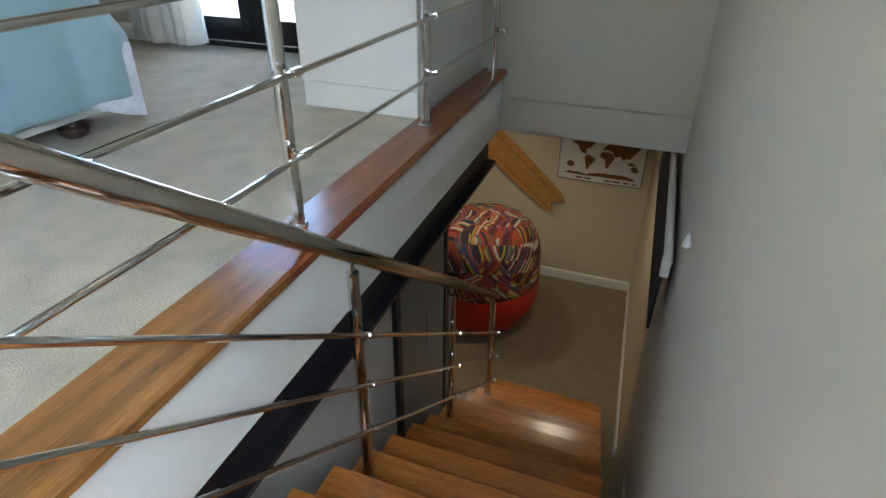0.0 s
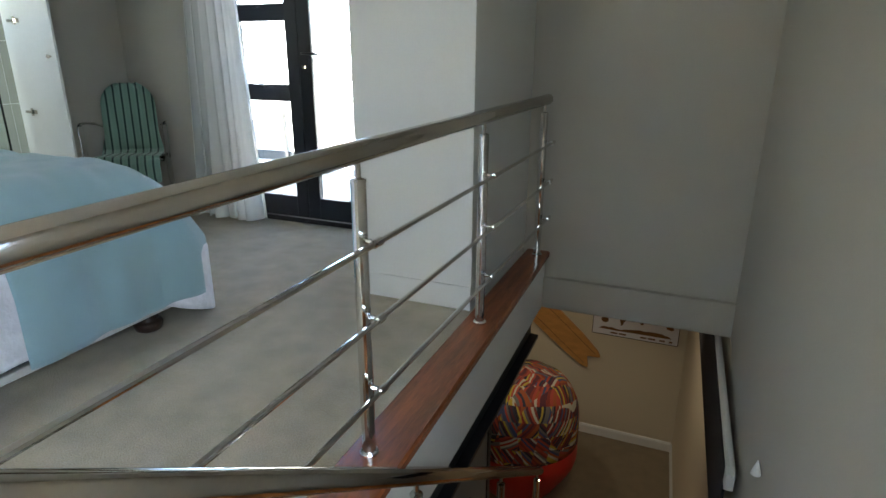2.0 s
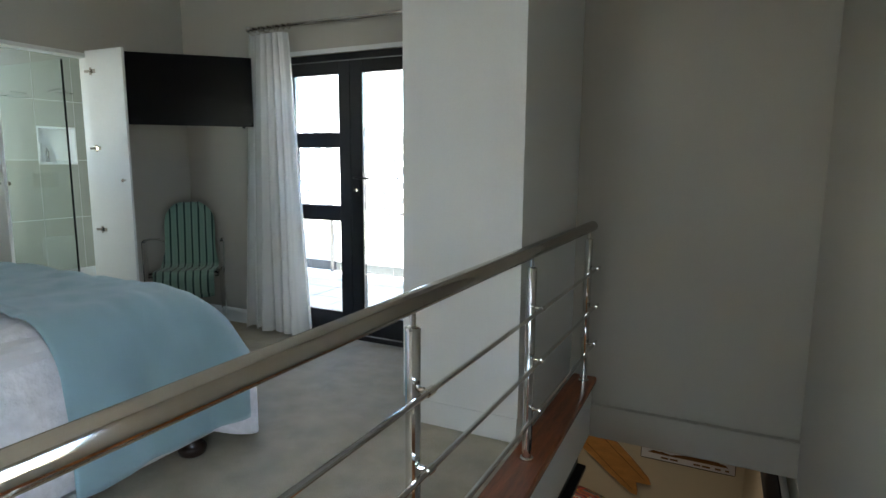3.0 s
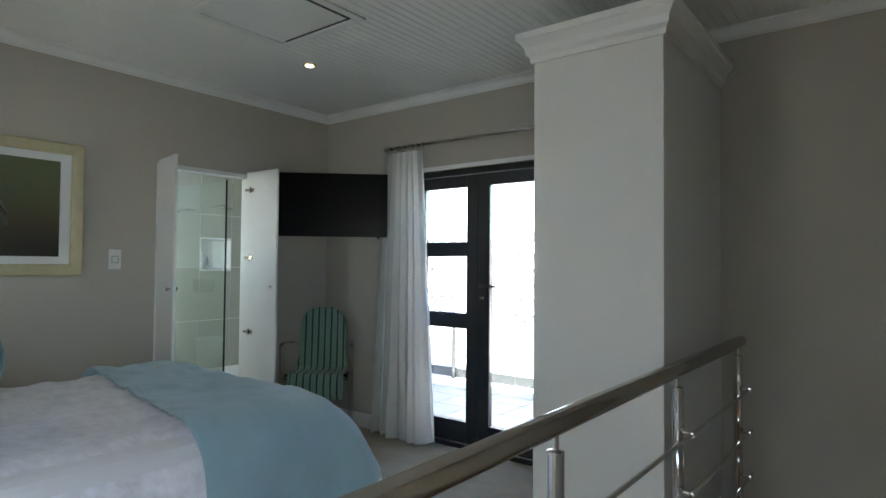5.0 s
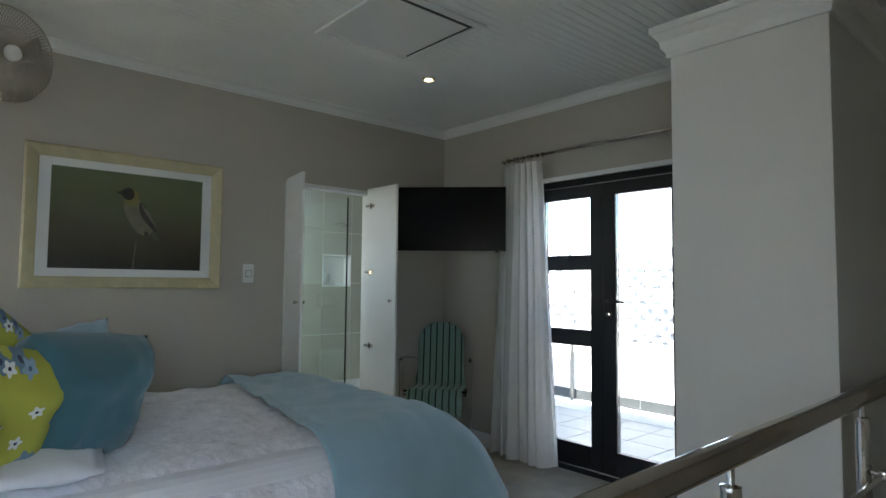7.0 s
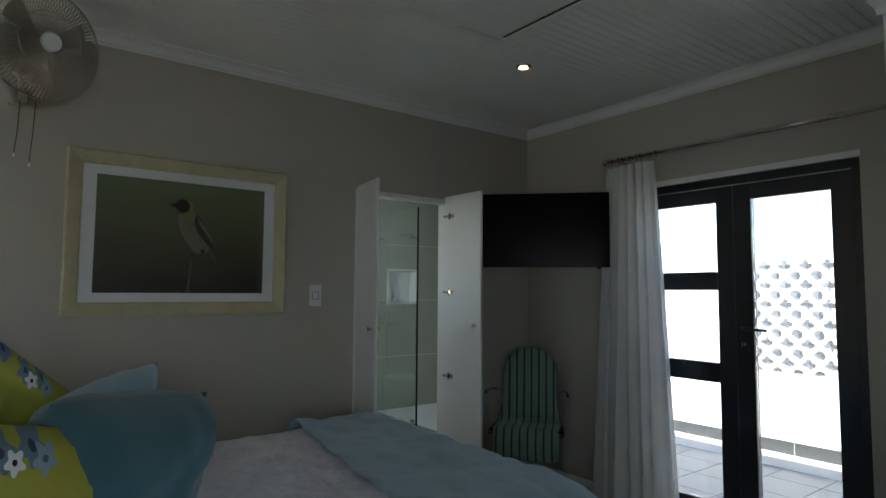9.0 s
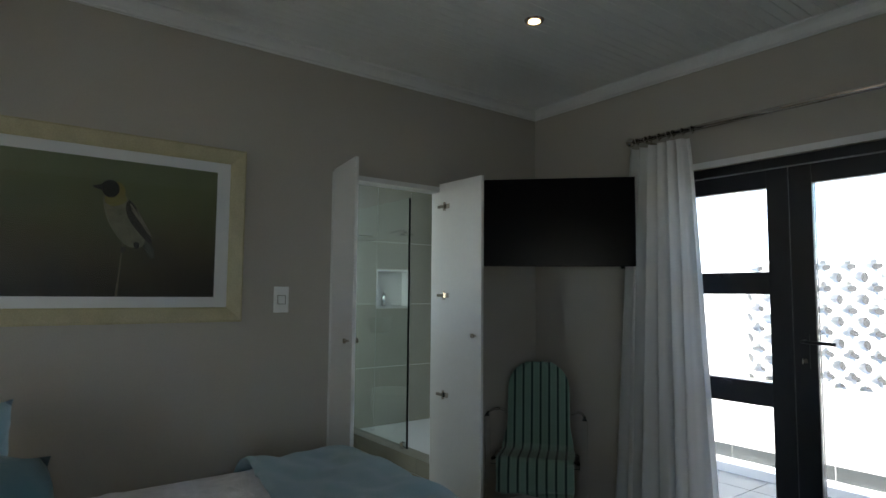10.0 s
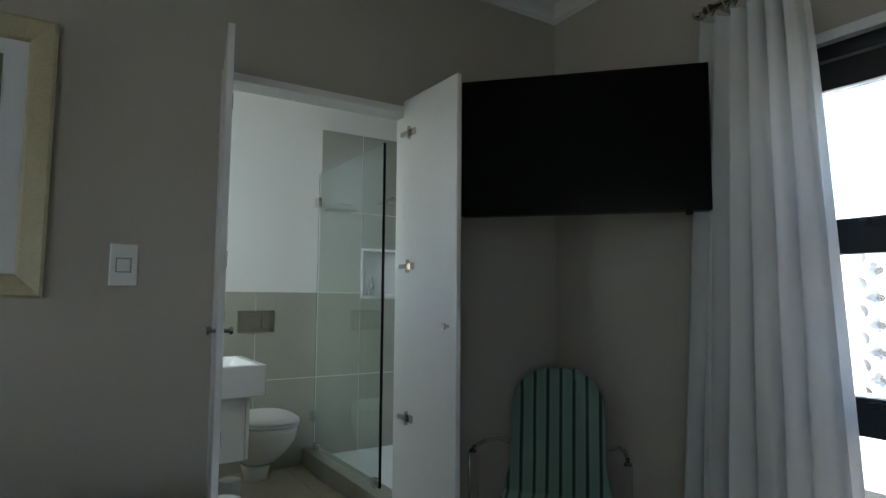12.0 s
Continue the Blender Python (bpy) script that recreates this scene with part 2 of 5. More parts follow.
structure("wall_east", boxes((EX, EX + 0.15, SY - 0.15, -1.70, LOW - 0.2, 2.75), (EX, EX + 0.15, -0.20, 5.75, LOW - 0.2, 2.75), (EX, EX + 0.15, -1.70, -0.20, LOW - 0.2, 0.80), (EX, EX + 0.15, -1.70, -0.20, 2.0, 2.75)), M["wall"], "pale painted wall along the staircase", "wall")
SW = ((-3.35, -1.85),)
structure("wall_south", boxes((WX, SW[0][0], SY - 0.15, SY, -0.3, 2.75), (SW[0][1], EX, SY - 0.15, SY, -0.3, 2.75),
                              (SW[0][0], SW[0][1], SY - 0.15, SY, -0.3, 0.75), (SW[0][0], SW[0][1], SY - 0.15, SY, 1.95, 2.75)), M["wall"], "greige painted wall with a window", "wall")
structure("bulkhead", boxes((-0.765, EX, NY - 0.045, NY - 0.001, -0.32, -0.125)), M["wall"], "painted band at the foot of the wall over the stairs", "trim", 0.004)

# lower storey
structure("wall_lower_north", boxes((-3.2, EX, 5.50, 5.65, LOW, -0.32)), M["cream_wall"], "cream painted wall at the foot of the stairs", "wall")
structure("wall_lower_west", boxes((-3.35, -3.2, -1.2, 5.65, LOW, -0.32)), M["cream_wall"], "cream painted wall of the lower room", "wall")
structure("wall_lower_south", boxes((-3.2, EX, -1.35, -1.2, LOW, -0.301)), M["cream_wall"], "cream painted wall under the landing", "wall")
bm = bmesh.new()
low = [(EX, 2.9), (EX - 0.004, 3.0), (0.16, 5.50), (EX, 5.50)]
lo = [bm.verts.new((x, y, LOW)) for x, y in low]
hi = [bm.verts.new((x, y, -0.321)) for i, (x, y) in enumerate(low)]
bm.faces.new(lo), bm.faces.new(hi)
for i in range(4):
    bm.faces.new((lo[i], lo[(i + 1) % 4], hi[(i + 1) % 4], hi[i]))
structure("wall_lower_east", bm, M["cream_wall"], "cream painted lower wall beside the staircase", "wall")
structure("ceiling_lower", boxes((-3.2, EX, NY + 0.251, 5.65, -0.318, -0.20), (-3.2, -0.95, -1.2, NY - 0.001, -0.42, -0.301)), M["white_wall"], "white painted ceiling of the lower storey", "ceiling")


# ceiling of grooved boards in one sheet
def board_ceiling(name, x0, x1, y0, y1, z, pitch=0.052, groove=0.0016):
    bm = bmesh.new()
    box(bm, x0, x1, y0, y1, z + 0.004, z + 0.06)
    x = x0
    while x < x1 - 0.001:
        e = min(x + pitch, x1)
        prism(bm, [(0.0, 0.012), (0.0, 0.002), (0.002, 0.0), (e - x - groove - 0.002, 0.0), (e - x - groove, 0.002), (e - x - groove, 0.012)], (x, y0, z), (x, y1, z), (1, 0, 0))
        x = e
    return structure(name, bm, M["ceiling"], "white painted ceiling of narrow grooved boards", "ceiling")


board_ceiling("ceiling", WX, EX, SY, NY, CZ)
structure("roof", boxes((-7.2, EX + 0.3, SY - 0.5, NY + 0.45, CZ + 0.22, CZ + 0.36)), M["plaster"], "flat roof over the bedroom", "roof")

COVE = [(0.75 * o, 0.8 * h) for o, h in ((0, 0), (0.075, 0), (0.075, -0.012), (0.062, -0.018), (0.045, -0.028), (0.032, -0.045), (0.024, -0.062), (0.012, -0.068), (0.012, -0.078), (0, -0.078))]
for i, (p, q, a) in enumerate((((WX, SY, CZ), (WX, NY, CZ), (1, 0, 0)), ((WX, NY, CZ), (EX, NY, CZ), (0, -1, 0)), ((EX, NY, CZ), (EX, SY, CZ), (-1, 0, 0)), ((EX, SY, CZ), (WX, SY, CZ), (0, 1, 0)))):
    bm = bmesh.new()
    prism(bm, COVE, p, q, a)
    structure("cornice_%d" % (i + 1), bm, M["trim"], "white moulded cornice along the ceiling", "cornice")
SKIRT = [(0, 0), (0.016, 0), (0.016, 0.085), (0.011, 0.10), (0.006, 0.108), (0, 0.11)]
for i, (p, q, a) in enumerate((((WX, SY, 0), (WX, 1.612, 0), (1, 0, 0)), ((WX, 2.34, 0), (WX, NY, 0), (1, 0, 0)), ((WX, NY, 0), (DX0, NY, 0), (0, -1, 0)), ((DX1, NY, 0), (-1.50, NY, 0), (0, -1, 0)),
                                ((-3.2, 5.50, LOW), (0.15, 5.50, LOW), (0, -1, 0)), ((0.162, 5.48, LOW), (0.285, 3.1, LOW), (-1, 0, 0)))):
    bm = bmesh.new()
    prism(bm, SKIRT, p, q, a)
    structure("baseboard_%d" % (i + 1), bm, M["trim"], "white painted skirting board", "baseboard")

# ---- stair, floor edge and railings ----
def taper(bm, a, b, y0, y1):
    """A bar along y between two end outlines of (x, z)."""
    ends = [[bm.verts.new((x, y, z)) for x, z in pts] for pts, y in ((a, y0), (b, y1))]
    k = len(a)
    for i in range(k):
        bm.faces.new((ends[0][i], ends[0][(i + 1) % k], ends[1][(i + 1) % k], ends[1][i]))
    bm.faces.new(ends[0][::-1]), bm.faces.new(ends[1])


def floor_edge():
    """The cap narrows a little towards the far wall."""
    def cap(l, r):
        return [(l, -0.004), (r - 0.006, -0.004), (r, 0.002), (r, 0.026), (r - 0.008, 0.034), (l + 0.006, 0.034), (l, 0.028)]
    bm = bmesh.new()
    taper(bm, cap(-0.868, -0.683), cap(-0.885, -0.745), 0.7805, NY - 0.002)
    tagged(put(bm, "floor_edge_cap", M["wood"]), "polished red-brown hardwood cap along the floor's edge", "trim", "", "structure")
    # near length of the same cap, coloured golden for the reflected window light
    bm = bmesh.new()
    taper(bm, cap(-0.862, -0.662), cap(-0.868, -0.683), 0.0, 0.78)
    tagged(put(bm, "floor_edge_cap_2", M["wood_sheen"]), "near length of the hardwood cap, window sheen put into its golden colour", "trim", "", "structure")
    bm = bmesh.new()
    for z0, z1, d in ((-0.165, -0.006, 0.0), (-0.318, -0.168, -0.002)):
        taper(bm, [(-0.799, z0), (-0.682 + d, z0), (-0.682 + d, z1), (-0.799, z1)], [(-0.799, z0), (-0.765 + d, z0), (-0.765 + d, z1), (-0.799, z1)], -0.46, NY - 0.02)
    structure("floor_edge_fascia", bm, M["trim"], "white painted fascia boards under the hardwood cap", "trim")
    bm = bmesh.new()
    def beam(r):
        return [(r - 0.12, -0.320), (r, -0.320), (r, -0.340), (r - 0.05, -0.345), (r - 0.05, -0.52), (r, -0.525), (r, -0.545), (r - 0.12, -0.545)]
    taper(bm, beam(-0.70), beam(-0.78), -0.46, NY - 0.02)
    structure("floor_beam", bm, M["black_frame"], "black painted steel beam under the floor's edge", "beam")


floor_edge()


def staircase():
    st = thing("staircase", (0, 0, LOW), "straight staircase of orange-brown hardwood treads", "staircase")
    for k in range(1, 17):
        z, y1 = -RISE * k - LOW, TOP + GOING * k
        bm = bmesh.new()
        x0, x1, y0 = -0.785, min(0.199, 0.29 - 0.011 * k), y1 - GOING - 0.02
        prism(bm, [(y0, -0.034), (y1 + 0.010, -0.034), (y1 + 0.020, -0.026), (y1 + 0.020, -0.006), (y1 + 0.014, 0.0), (y0, 0.0)], (x0, 0, z), (x1, 0, z), (0, 1, 0))
        part("tread", bm, M["tread"], st)
        part("riser", boxes((x0 + 0.01, x1, y1 - 0.022, y1 - 0.002, z - RISE + 0.0005, z - 0.0345)), M["tread"], st)
    part("riser", boxes((-0.775, EX - 0.005, TOP - 0.022, TOP - 0.001, -RISE - LOW, -0.302 - LOW)), M["tread"], st)
    part("nosing", boxes((EDGE + 0.02, EX - 0.005, TOP + 0.001, TOP + 0.03, -0.03 - LOW, 0.004 - LOW)), M["tread"], st)
    bm = bmesh.new()
    s = RISE / GOING
    prism(bm, [(TOP + 0.2, -0.35), (TOP + 16 * GOING - 0.02, -0.2 - s * (16 * GOING - 0.2)), (TOP + 16 * GOING - 0.02, -0.45 - s * (16 * GOING - 0.2)), (TOP + 0.2, -0.62)], (-0.76, 0, -LOW), (-0.70, 0, -LOW), (0, 1, 0))
    part("stringer", bm, M["tread"], st)
    bm = bmesh.new()
    e = 10 * GOING
    rows = []
    for x in (None, EX - 0.001):
        rows.append([bm.verts.new((w if x is None else x, y, z - LOW)) for w, y, z in ((0.20, TOP, -0.03), (EX - 0.006, TOP + e, -0.03 - s * e), (EX - 0.006, TOP + e, -0.5 - s * e), (0.20, TOP, -0.5))])
    a, b = rows
    bm.faces.new(a), bm.faces.new(b[::-1])
    for k in range(4):
        bm.faces.new((a[k], b[k], b[(k + 1) % 4], a[(k + 1) % 4]))
    bmesh.ops.recalc_face_normals(bm, faces=bm.faces)
    part("wall_skirting", bm, M["wall"], st, "painted sloping ledge along the wall")


staircase()


def clamp_bm(x, y, z, d=(0, 1, 0)):
    bm = bmesh.new()
    v = Vector(d) * 0.017
    p = Vector((x + 0.05, y, z))
    tube(bm, [p - v, p + v], 0.0125, 10)
    tube(bm, [(x + 0.012, y, z), (x + 0.052, y, z)], 0.008, 8)
    return bm


def railing(name, label, posts, rail, rods, rod_ends, down, begin):
    """posts: (y, foot z); rail and rods: heights at y=0 and slope."""
    x = RX if not down else -0.70
    r = thing(name, (0, 0, 0), label, "railing")
    slope = rail[1]
    for y, foot in posts:
        top = rail[0] + slope * y - 0.075
        p = part("post", bar([(x, y, foot), (x, y, top)], 0.0205, 16), M["chrome"], r, smooth=False)
        bm = bmesh.new()
        lathe(bm, [(0.029, 0.0), (0.029, 0.012), (0.026, 0.016), (0.0215, 0.018)], (x, y, foot), 16)
        part("base_flange", bm, M["chrome"], p)
        bm = bmesh.new()
        lathe(bm, [(0.0215, 0.0), (0.0215, 0.008), (0.008, 0.012), (0.008, 0.058)], (x, y, top), 12)
        part("rail_pin", bm, M["chrome"], p)
        for h in rods:
            part("rod_clamp", clamp_bm(x, y, h + slope * y, (0, 1, slope)), M["chrome"], p)
    y0, y1 = rod_ends
    for h in rods:
        part("rod", bar([(x + 0.05, y0, h + slope * y0), (x + 0.05, y1, h + slope * y1)], 0.0085, 10), M["chrome"], r)
    y0, y1 = begin, posts[-1][0] + 0.07
    bm = bmesh.new()
    ys = [y0, y0 + 0.006, y1 - 0.006, y1]
    tube(bm, [(x, y, rail[0] + slope * y) for y in ys], [0.022, 0.029, 0.029, 0.022], 24)
    hr = part("handrail", bm, M["steel"], r, smooth=True)
    if down:
        h = rail[0] + slope * 0.02
        part("wall_joint", bar([(x, 0.02, h), (x - 0.04, 0.02, h), (RX + 0.018, 0.02, h)], 0.009, 8), M["chrome"], hr)
    return r


railing("gallery_railing", "stainless steel railing with three rods on the floor's edge", [(0.02, 0.030), (1.0, 0.030), (1.98, 0.030), (3.0, 0.030)], (0.929, 0.0), (0.697, 0.480, 0.262), (-0.02, 3.06), False, -0.04)
railing("stair_railing", "sloping stainless steel railing with three rods on the treads", [(1.11, -RISE * 7), (2.08, -RISE * 11), (2.93, -RISE * 14)], (0.707, -0.727), (0.40, 0.18, -0.04), (0.0, 2.98), True, 0.0)


# ---- wardrobe beside the railing ----
def wardrobe():
    w = thing("wardrobe", (-1.20, 2.62, 0), "tall white painted built-in wardrobe with a moulded crown", "wardrobe")
    x0, x1, y0, y1 = -0.30, 0.30, -0.48, 0.476
    part("body", boxes((x0, x1, y0, y1, 0.125, 2.30)), M["white_wall"], w, "", False, 0.003)
    part("plinth", boxes((x0 + 0.006, x1 - 0.006, y0 + 0.006, y1, 0.002, 0.122)), M["white_wall"], w, "", False, 0.002)
    prof = [(0, 0), (0.012, 0.0), (0.016, 0.025), (0.03, 0.04), (0.036, 0.07), (0.058, 0.10), (0.066, 0.105), (0.066, 0.135), (0, 0.135)]
    bm = bmesh.new()
    corners = [Vector((x0, y1, 2.265)), Vector((x0, y0, 2.265)), Vector((x1, y0, 2.265)), Vector((x1, y1, 2.265))]
    outs = [Vector((-1, 0, 0)), Vector((-1, -1, 0)), Vector((1, -1, 0)), Vector((1, 0, 0))]
    rings = [[bm.verts.new(c + o * a + Vector((0, 0, h))) for a, h in prof] for c, o in zip(corners, outs)]
    for a, b in zip(rings, rings[1:]):
        for k in range(len(prof)):
            bm.faces.new((a[k], a[(k + 1) % len(prof)], b[(k + 1) % len(prof)], b[k]))
    bm.faces.new(rings[0]), bm.faces.new(rings[-1])
    part("crown_moulding", bm, M["trim"], w)
    part("top", boxes((x0, x1, y0, y1, 2.301, 2.39)), M["white_wall"], w)


wardrobe()


# ---- glass doors to the terrace ----
def glass_doors():
    y0, y1 = NY + 0.045, NY + 0.095
    d = tagged(new("door_1"), "black framed double glass doors to a terrace, closed", "door", "", "structure")
    d.matrix_basis = pose(0, 0, 0)
    f = 0.045
    part("door_frame", boxes((DX0, DX0 + f, y0 - 0.015, y1 + 0.015, 0.0, DZ), (DX1 - f, DX1, y0 - 0.015, y1 + 0.015, 0.0, DZ), (DX0 + f, DX1 - f, y0 - 0.015, y1 + 0.015, DZ - f, DZ), (DX0 + f, DX1 - f, y0 - 0.015, y1 + 0.03, 0.0, 0.035)), M["black_frame"], d, "", False, 0.003)
    mid = -2.51
    for side in (0, 1):
        a, b = (DX0 + f + 0.003, mid - 0.002) if side == 0 else (mid + 0.002, DX1 - f - 0.003)
        z0, z1, s = 0.04, DZ - f - 0.004, 0.095
        rails = [(0.04, 0.19), (z1 - 0.085, z1)]
        if side == 0:
            rails += [(0.855, 0.965), (1.375, 1.48)]
        leaf = part("leaf", boxes((a, a + s, y0, y1, z0, z1), (b - s, b, y0, y1, z0, z1), *[(a + s, b - s, y0, y1, p, q) for p, q in rails]), M["black_frame"], d, "", False, 0.003)
        edges = sorted(rails)
        for (p0, p1), (q0, q1) in zip(edges, edges[1:]):
            pane = part("pane", boxes((a + s + 0.001, b - s - 0.001, y0 + 0.021, y0 + 0.027, p1 + 0.001, q0 - 0.001)), M["glass"], leaf)
            pane.visible_shadow = False
            if side == 0 and p1 > 0.5:
                part("sash_latch", boxes((a + 0.24, a + 0.30, y0 - 0.012, y0 - 0.0005, p1 - 0.022, p1 - 0.010), (a + 0.262, a + 0.278, y0 - 0.020, y0 - 0.012, p1 - 0.03, p1 - 0.006)), M["black_frame"], leaf, "", False, 0.002)
        if side == 1:
            hx = a + 0.05
            bm = bmesh.new()
            tube(bm, [(hx, y0, 1.168), (hx, y0 - 0.045, 1.168), (hx + 0.02, y0 - 0.055, 1.168), (hx + 0.12, y0 - 0.055, 1.165), (hx + 0.13, y0 - 0.045, 1.163)], 0.008, 8)
            part("handle", bm, M["black_frame"], leaf, "dark lever handle")
            part("handle_plate", boxes((hx - 0.016, hx + 0.016, y0 - 0.006, y0 - 0.0005, 1.05, 1.20)), M["black_frame"], leaf)
            bm = bmesh.new()
            tube(bm, [(hx, y0 - 0.001, 1.082), (hx, y0 - 0.014, 1.082)], 0.011, 10)
            part("lock_cylinder", bm, M["chrome"], leaf)
            part("key", boxes((hx - 0.002, hx + 0.002, y0 - 0.04, y0 - 0.0145, 1.07, 1.094)), M["chrome"], leaf)


glass_doors()
structure("door_reveal", boxes((DX0 - 0.004, DX1 + 0.004, NY - 0.004, NY - 0.0005, DZ - 0.001, DZ + 0.03)), M["trim"], "white painted edge over the glass doors", "trim")


# ---- curtain and rod ----
def curtain():
    rod = thing("curtain_rod", (-2.44, 2.935, 2.178), "thin dark metal curtain rod with ball ends", "curtain rod")
    part("rod", bar([(-0.74, 0, 0), (1.15, 0, 0)], 0.0125, 14), M["steel"], rod, "", True)
    for sx in (-1, 1):
        bm = bmesh.new()
        bmesh.ops.create_uvsphere(bm, u_segments=16, v_segments=10, radius=0.024, matrix=Matrix.Translation((-0.76 if sx < 0 else 1.17, 0, 0)))
        part("finial", bm, M["steel"], rod, "", True)
    for bx in (-0.70, 0.85):
        bm = bmesh.new()
        tube(bm, [(bx, 0, 0), (bx, 0.168, 0)], 0.007, 8)
        part("bracket", bm, M["steel"], rod)
    for i in range(8):
        bm = bmesh.new()
        c = Vector((-0.72 + 0.043 * i + 0.01 * math.sin(i * 2.1), 0, -0.004))
        tube(bm, [c + Vector((0.004 * math.sin(a * 2), 0.0185 * math.cos(a), 0.0185 * math.sin(a))) for a in (2 * math.pi * k / 12 for k in range(13))], 0.003, 6, False)
        part("ring", bm, M["steel"], rod)
    c = thing("curtain", (-3.05, 2.945, 0), "white linen curtain gathered to one side of the glass doors", "curtain")
    rnd = random.Random(5)
    ph = [rnd.uniform(-0.5, 0.5) for _ in range(20)]

    def f(u, v, off=0.0):
        w = 0.33 + 0.25 * v ** 0.8
        mid = -0.05 * v
        n = 6.5
        turn = n * u + 0.14 * math.sin(5 * u + 1) + 0.08 * v * math.sin(9 * u) + 0.06 * ph[int(n * u)]
        wave = math.sin(2 * math.pi * turn)
        fold = math.copysign(abs(wave) ** 0.7, wave) + 0.25 * v * math.sin(4 * math.pi * turn + 2 * ph[int(n * u) + 8])
        amp = 0.033 + 0.030 * v
        x = mid - w / 2 + w * u + 0.02 * math.sin(2 * math.pi * n * u * 2 + 1) * (0.3 + v)
        y = amp * fold + 0.012 * math.sin(17 * u + 3 * v) * v + off + 0.05 * v
        z = 2.142 - 2.108 * v + 0.004 * math.sin(40 * u)
        return (x, y, z)

    bm = bmesh.new()
    grid(bm, 150, 26, lambda u, v: f(u, v))
    cl = part("cloth", bm, M["sheer"], c, "", True)
    bm = bmesh.new()
    grid(bm, 150, 3, lambda u, v: tuple(a + b for a, b in zip(f(u, 0.90 + 0.004 * v), (0, -0.003, 0))))
    hem = part("hem_seam", bm, M["sheer"], c, "", True)


curtain()


# ---- windows behind the camera ----
def window(name, label, m, w, h):
    win = tagged(new(name), label, "window", "", "structure")
    win.matrix_basis = m
    f = 0.05
    part("window_frame", boxes((-w / 2, -w / 2 + f, -0.03, 0.03, 0, h), (w / 2 - f, w / 2, -0.03, 0.03, 0, h), (-w / 2 + f, w / 2 - f, -0.03, 0.03, 0, f), (-w / 2 + f, w / 2 - f, -0.03, 0.03, h - f, h), (-f / 2, f / 2, -0.03, 0.03, f, h - f)), M["black_frame"], win)
    for a, b in ((-w / 2 + f + 0.001, -f / 2 - 0.001), (f / 2 + 0.001, w / 2 - f - 0.001)):
        p = part("pane", boxes((a, b, -0.003, 0.003, f + 0.001, h - f - 0.001)), M["glass"], win)
        p.visible_shadow = False


window("window_1", "black framed window behind the bed", pose(-2.6, SY - 0.11, 0.75), 1.5, 1.2)
window("window_2", "black framed window in the stair wall", pose(EX + 0.11, -0.95, 0.80, 0, 0, 90), 1.5, 1.2)

# ---- bed ----
BX0, BX1, BY0, BY1, BZ = -3.70, -2.10, -0.62, 1.57, 0.695


def cover(name, parent, material, x0, x1, start, y1, top, hang_x, hang_y, r=0.10, off=0.0, seed=1, nu=90, nv=90, fold=0.014, relief=0.004, thick=0.006, longest=0.62, flare=0.05, edge=False):
    """A cloth over the bed: flat on top, rounded over edges and corners, hanging in soft folds. start(x): where it begins."""
    rnd = random.Random(seed)
    a, b, c = rnd.uniform(0, 6), rnd.uniform(0, 6), rnd.uniform(0, 6)
    half, mx, arc = (x1 - x0) / 2 + off, (x0 + x1) / 2, r * math.pi / 2
    end = y1 + off
    lx = half - r + arc + hang_x

    def f(u, v):
        s = (u * 2 - 1) * lx
        sg = -1 if s < 0 else 1
        bx = mx + sg * min(abs(s), half - r)
        y0 = start(bx)
        t = v * (end - y0 - r + arc + hang_y)
        ex, ey = max(0.0, abs(s) - (half - r)), max(0.0, t - (end - y0 - r))
        by = y0 + min(t, end - y0 - r)
        d = math.hypot(ex, ey)
        soft = relief * (noise.noise((bx * 6, by * 6, seed)) + 0.7 * noise.noise((bx * 14, by * 14, seed + 4)))
        if d < 1e-6:
            return (bx, by, top + off + soft)
        ux, uy = sg * ex / d, ey / d
        lim = arc + (hang_x * ex + hang_y * ey) / (ex + ey) + 0.045 * (2 * ex * ey / (ex * ex + ey * ey)) ** 2
        big = max(ex / (arc + hang_x), ey / (arc + hang_y))
        d = big * min(lim, longest)
        if d <= arc:
            k = d / r
            out, drop = r * math.sin(k), r * (1 - math.cos(k))
        else:
            out, drop = r, r + d - arc
        h = max(0.0, min(1.0, (drop - 0.06) / 0.3))
        ang = math.atan2(uy, ux)
        run = by * 9 + bx * 9 + ang * 3.5
        w = fold * h * (math.sin(run + a) + 0.6 * math.sin(run * 2.3 + b) + 0.3 * math.sin(run * 4.1 + c))
        out += 0.045 * h + w + flare * h * min(1.0, 2 * abs(ux * uy)) * (0.6 + 0.8 * abs(uy))
        return (bx + ux * out, by + uy * out, max(0.02, top + off - drop + soft * max(0.0, 1 - drop / r)))

    bm = bmesh.new()
    grid(bm, nu, nv, f)
    ob = put(bm, name, material, parent, "", True)
    if edge:
        bm = bmesh.new()
        grid(bm, 121, 4, lambda u, v: tuple(Vector(f(0.004 + 0.992 * u, 0.002 + 0.035 * v)) + Vector((0, 0, thick + 0.004 * math.sin(v * math.pi)))))
        part("hem", bm, material, ob, "", True)
    md = ob.modifiers.new("thick", "SOLIDIFY")
    md.thickness, md.offset = thick, 1
    return ob


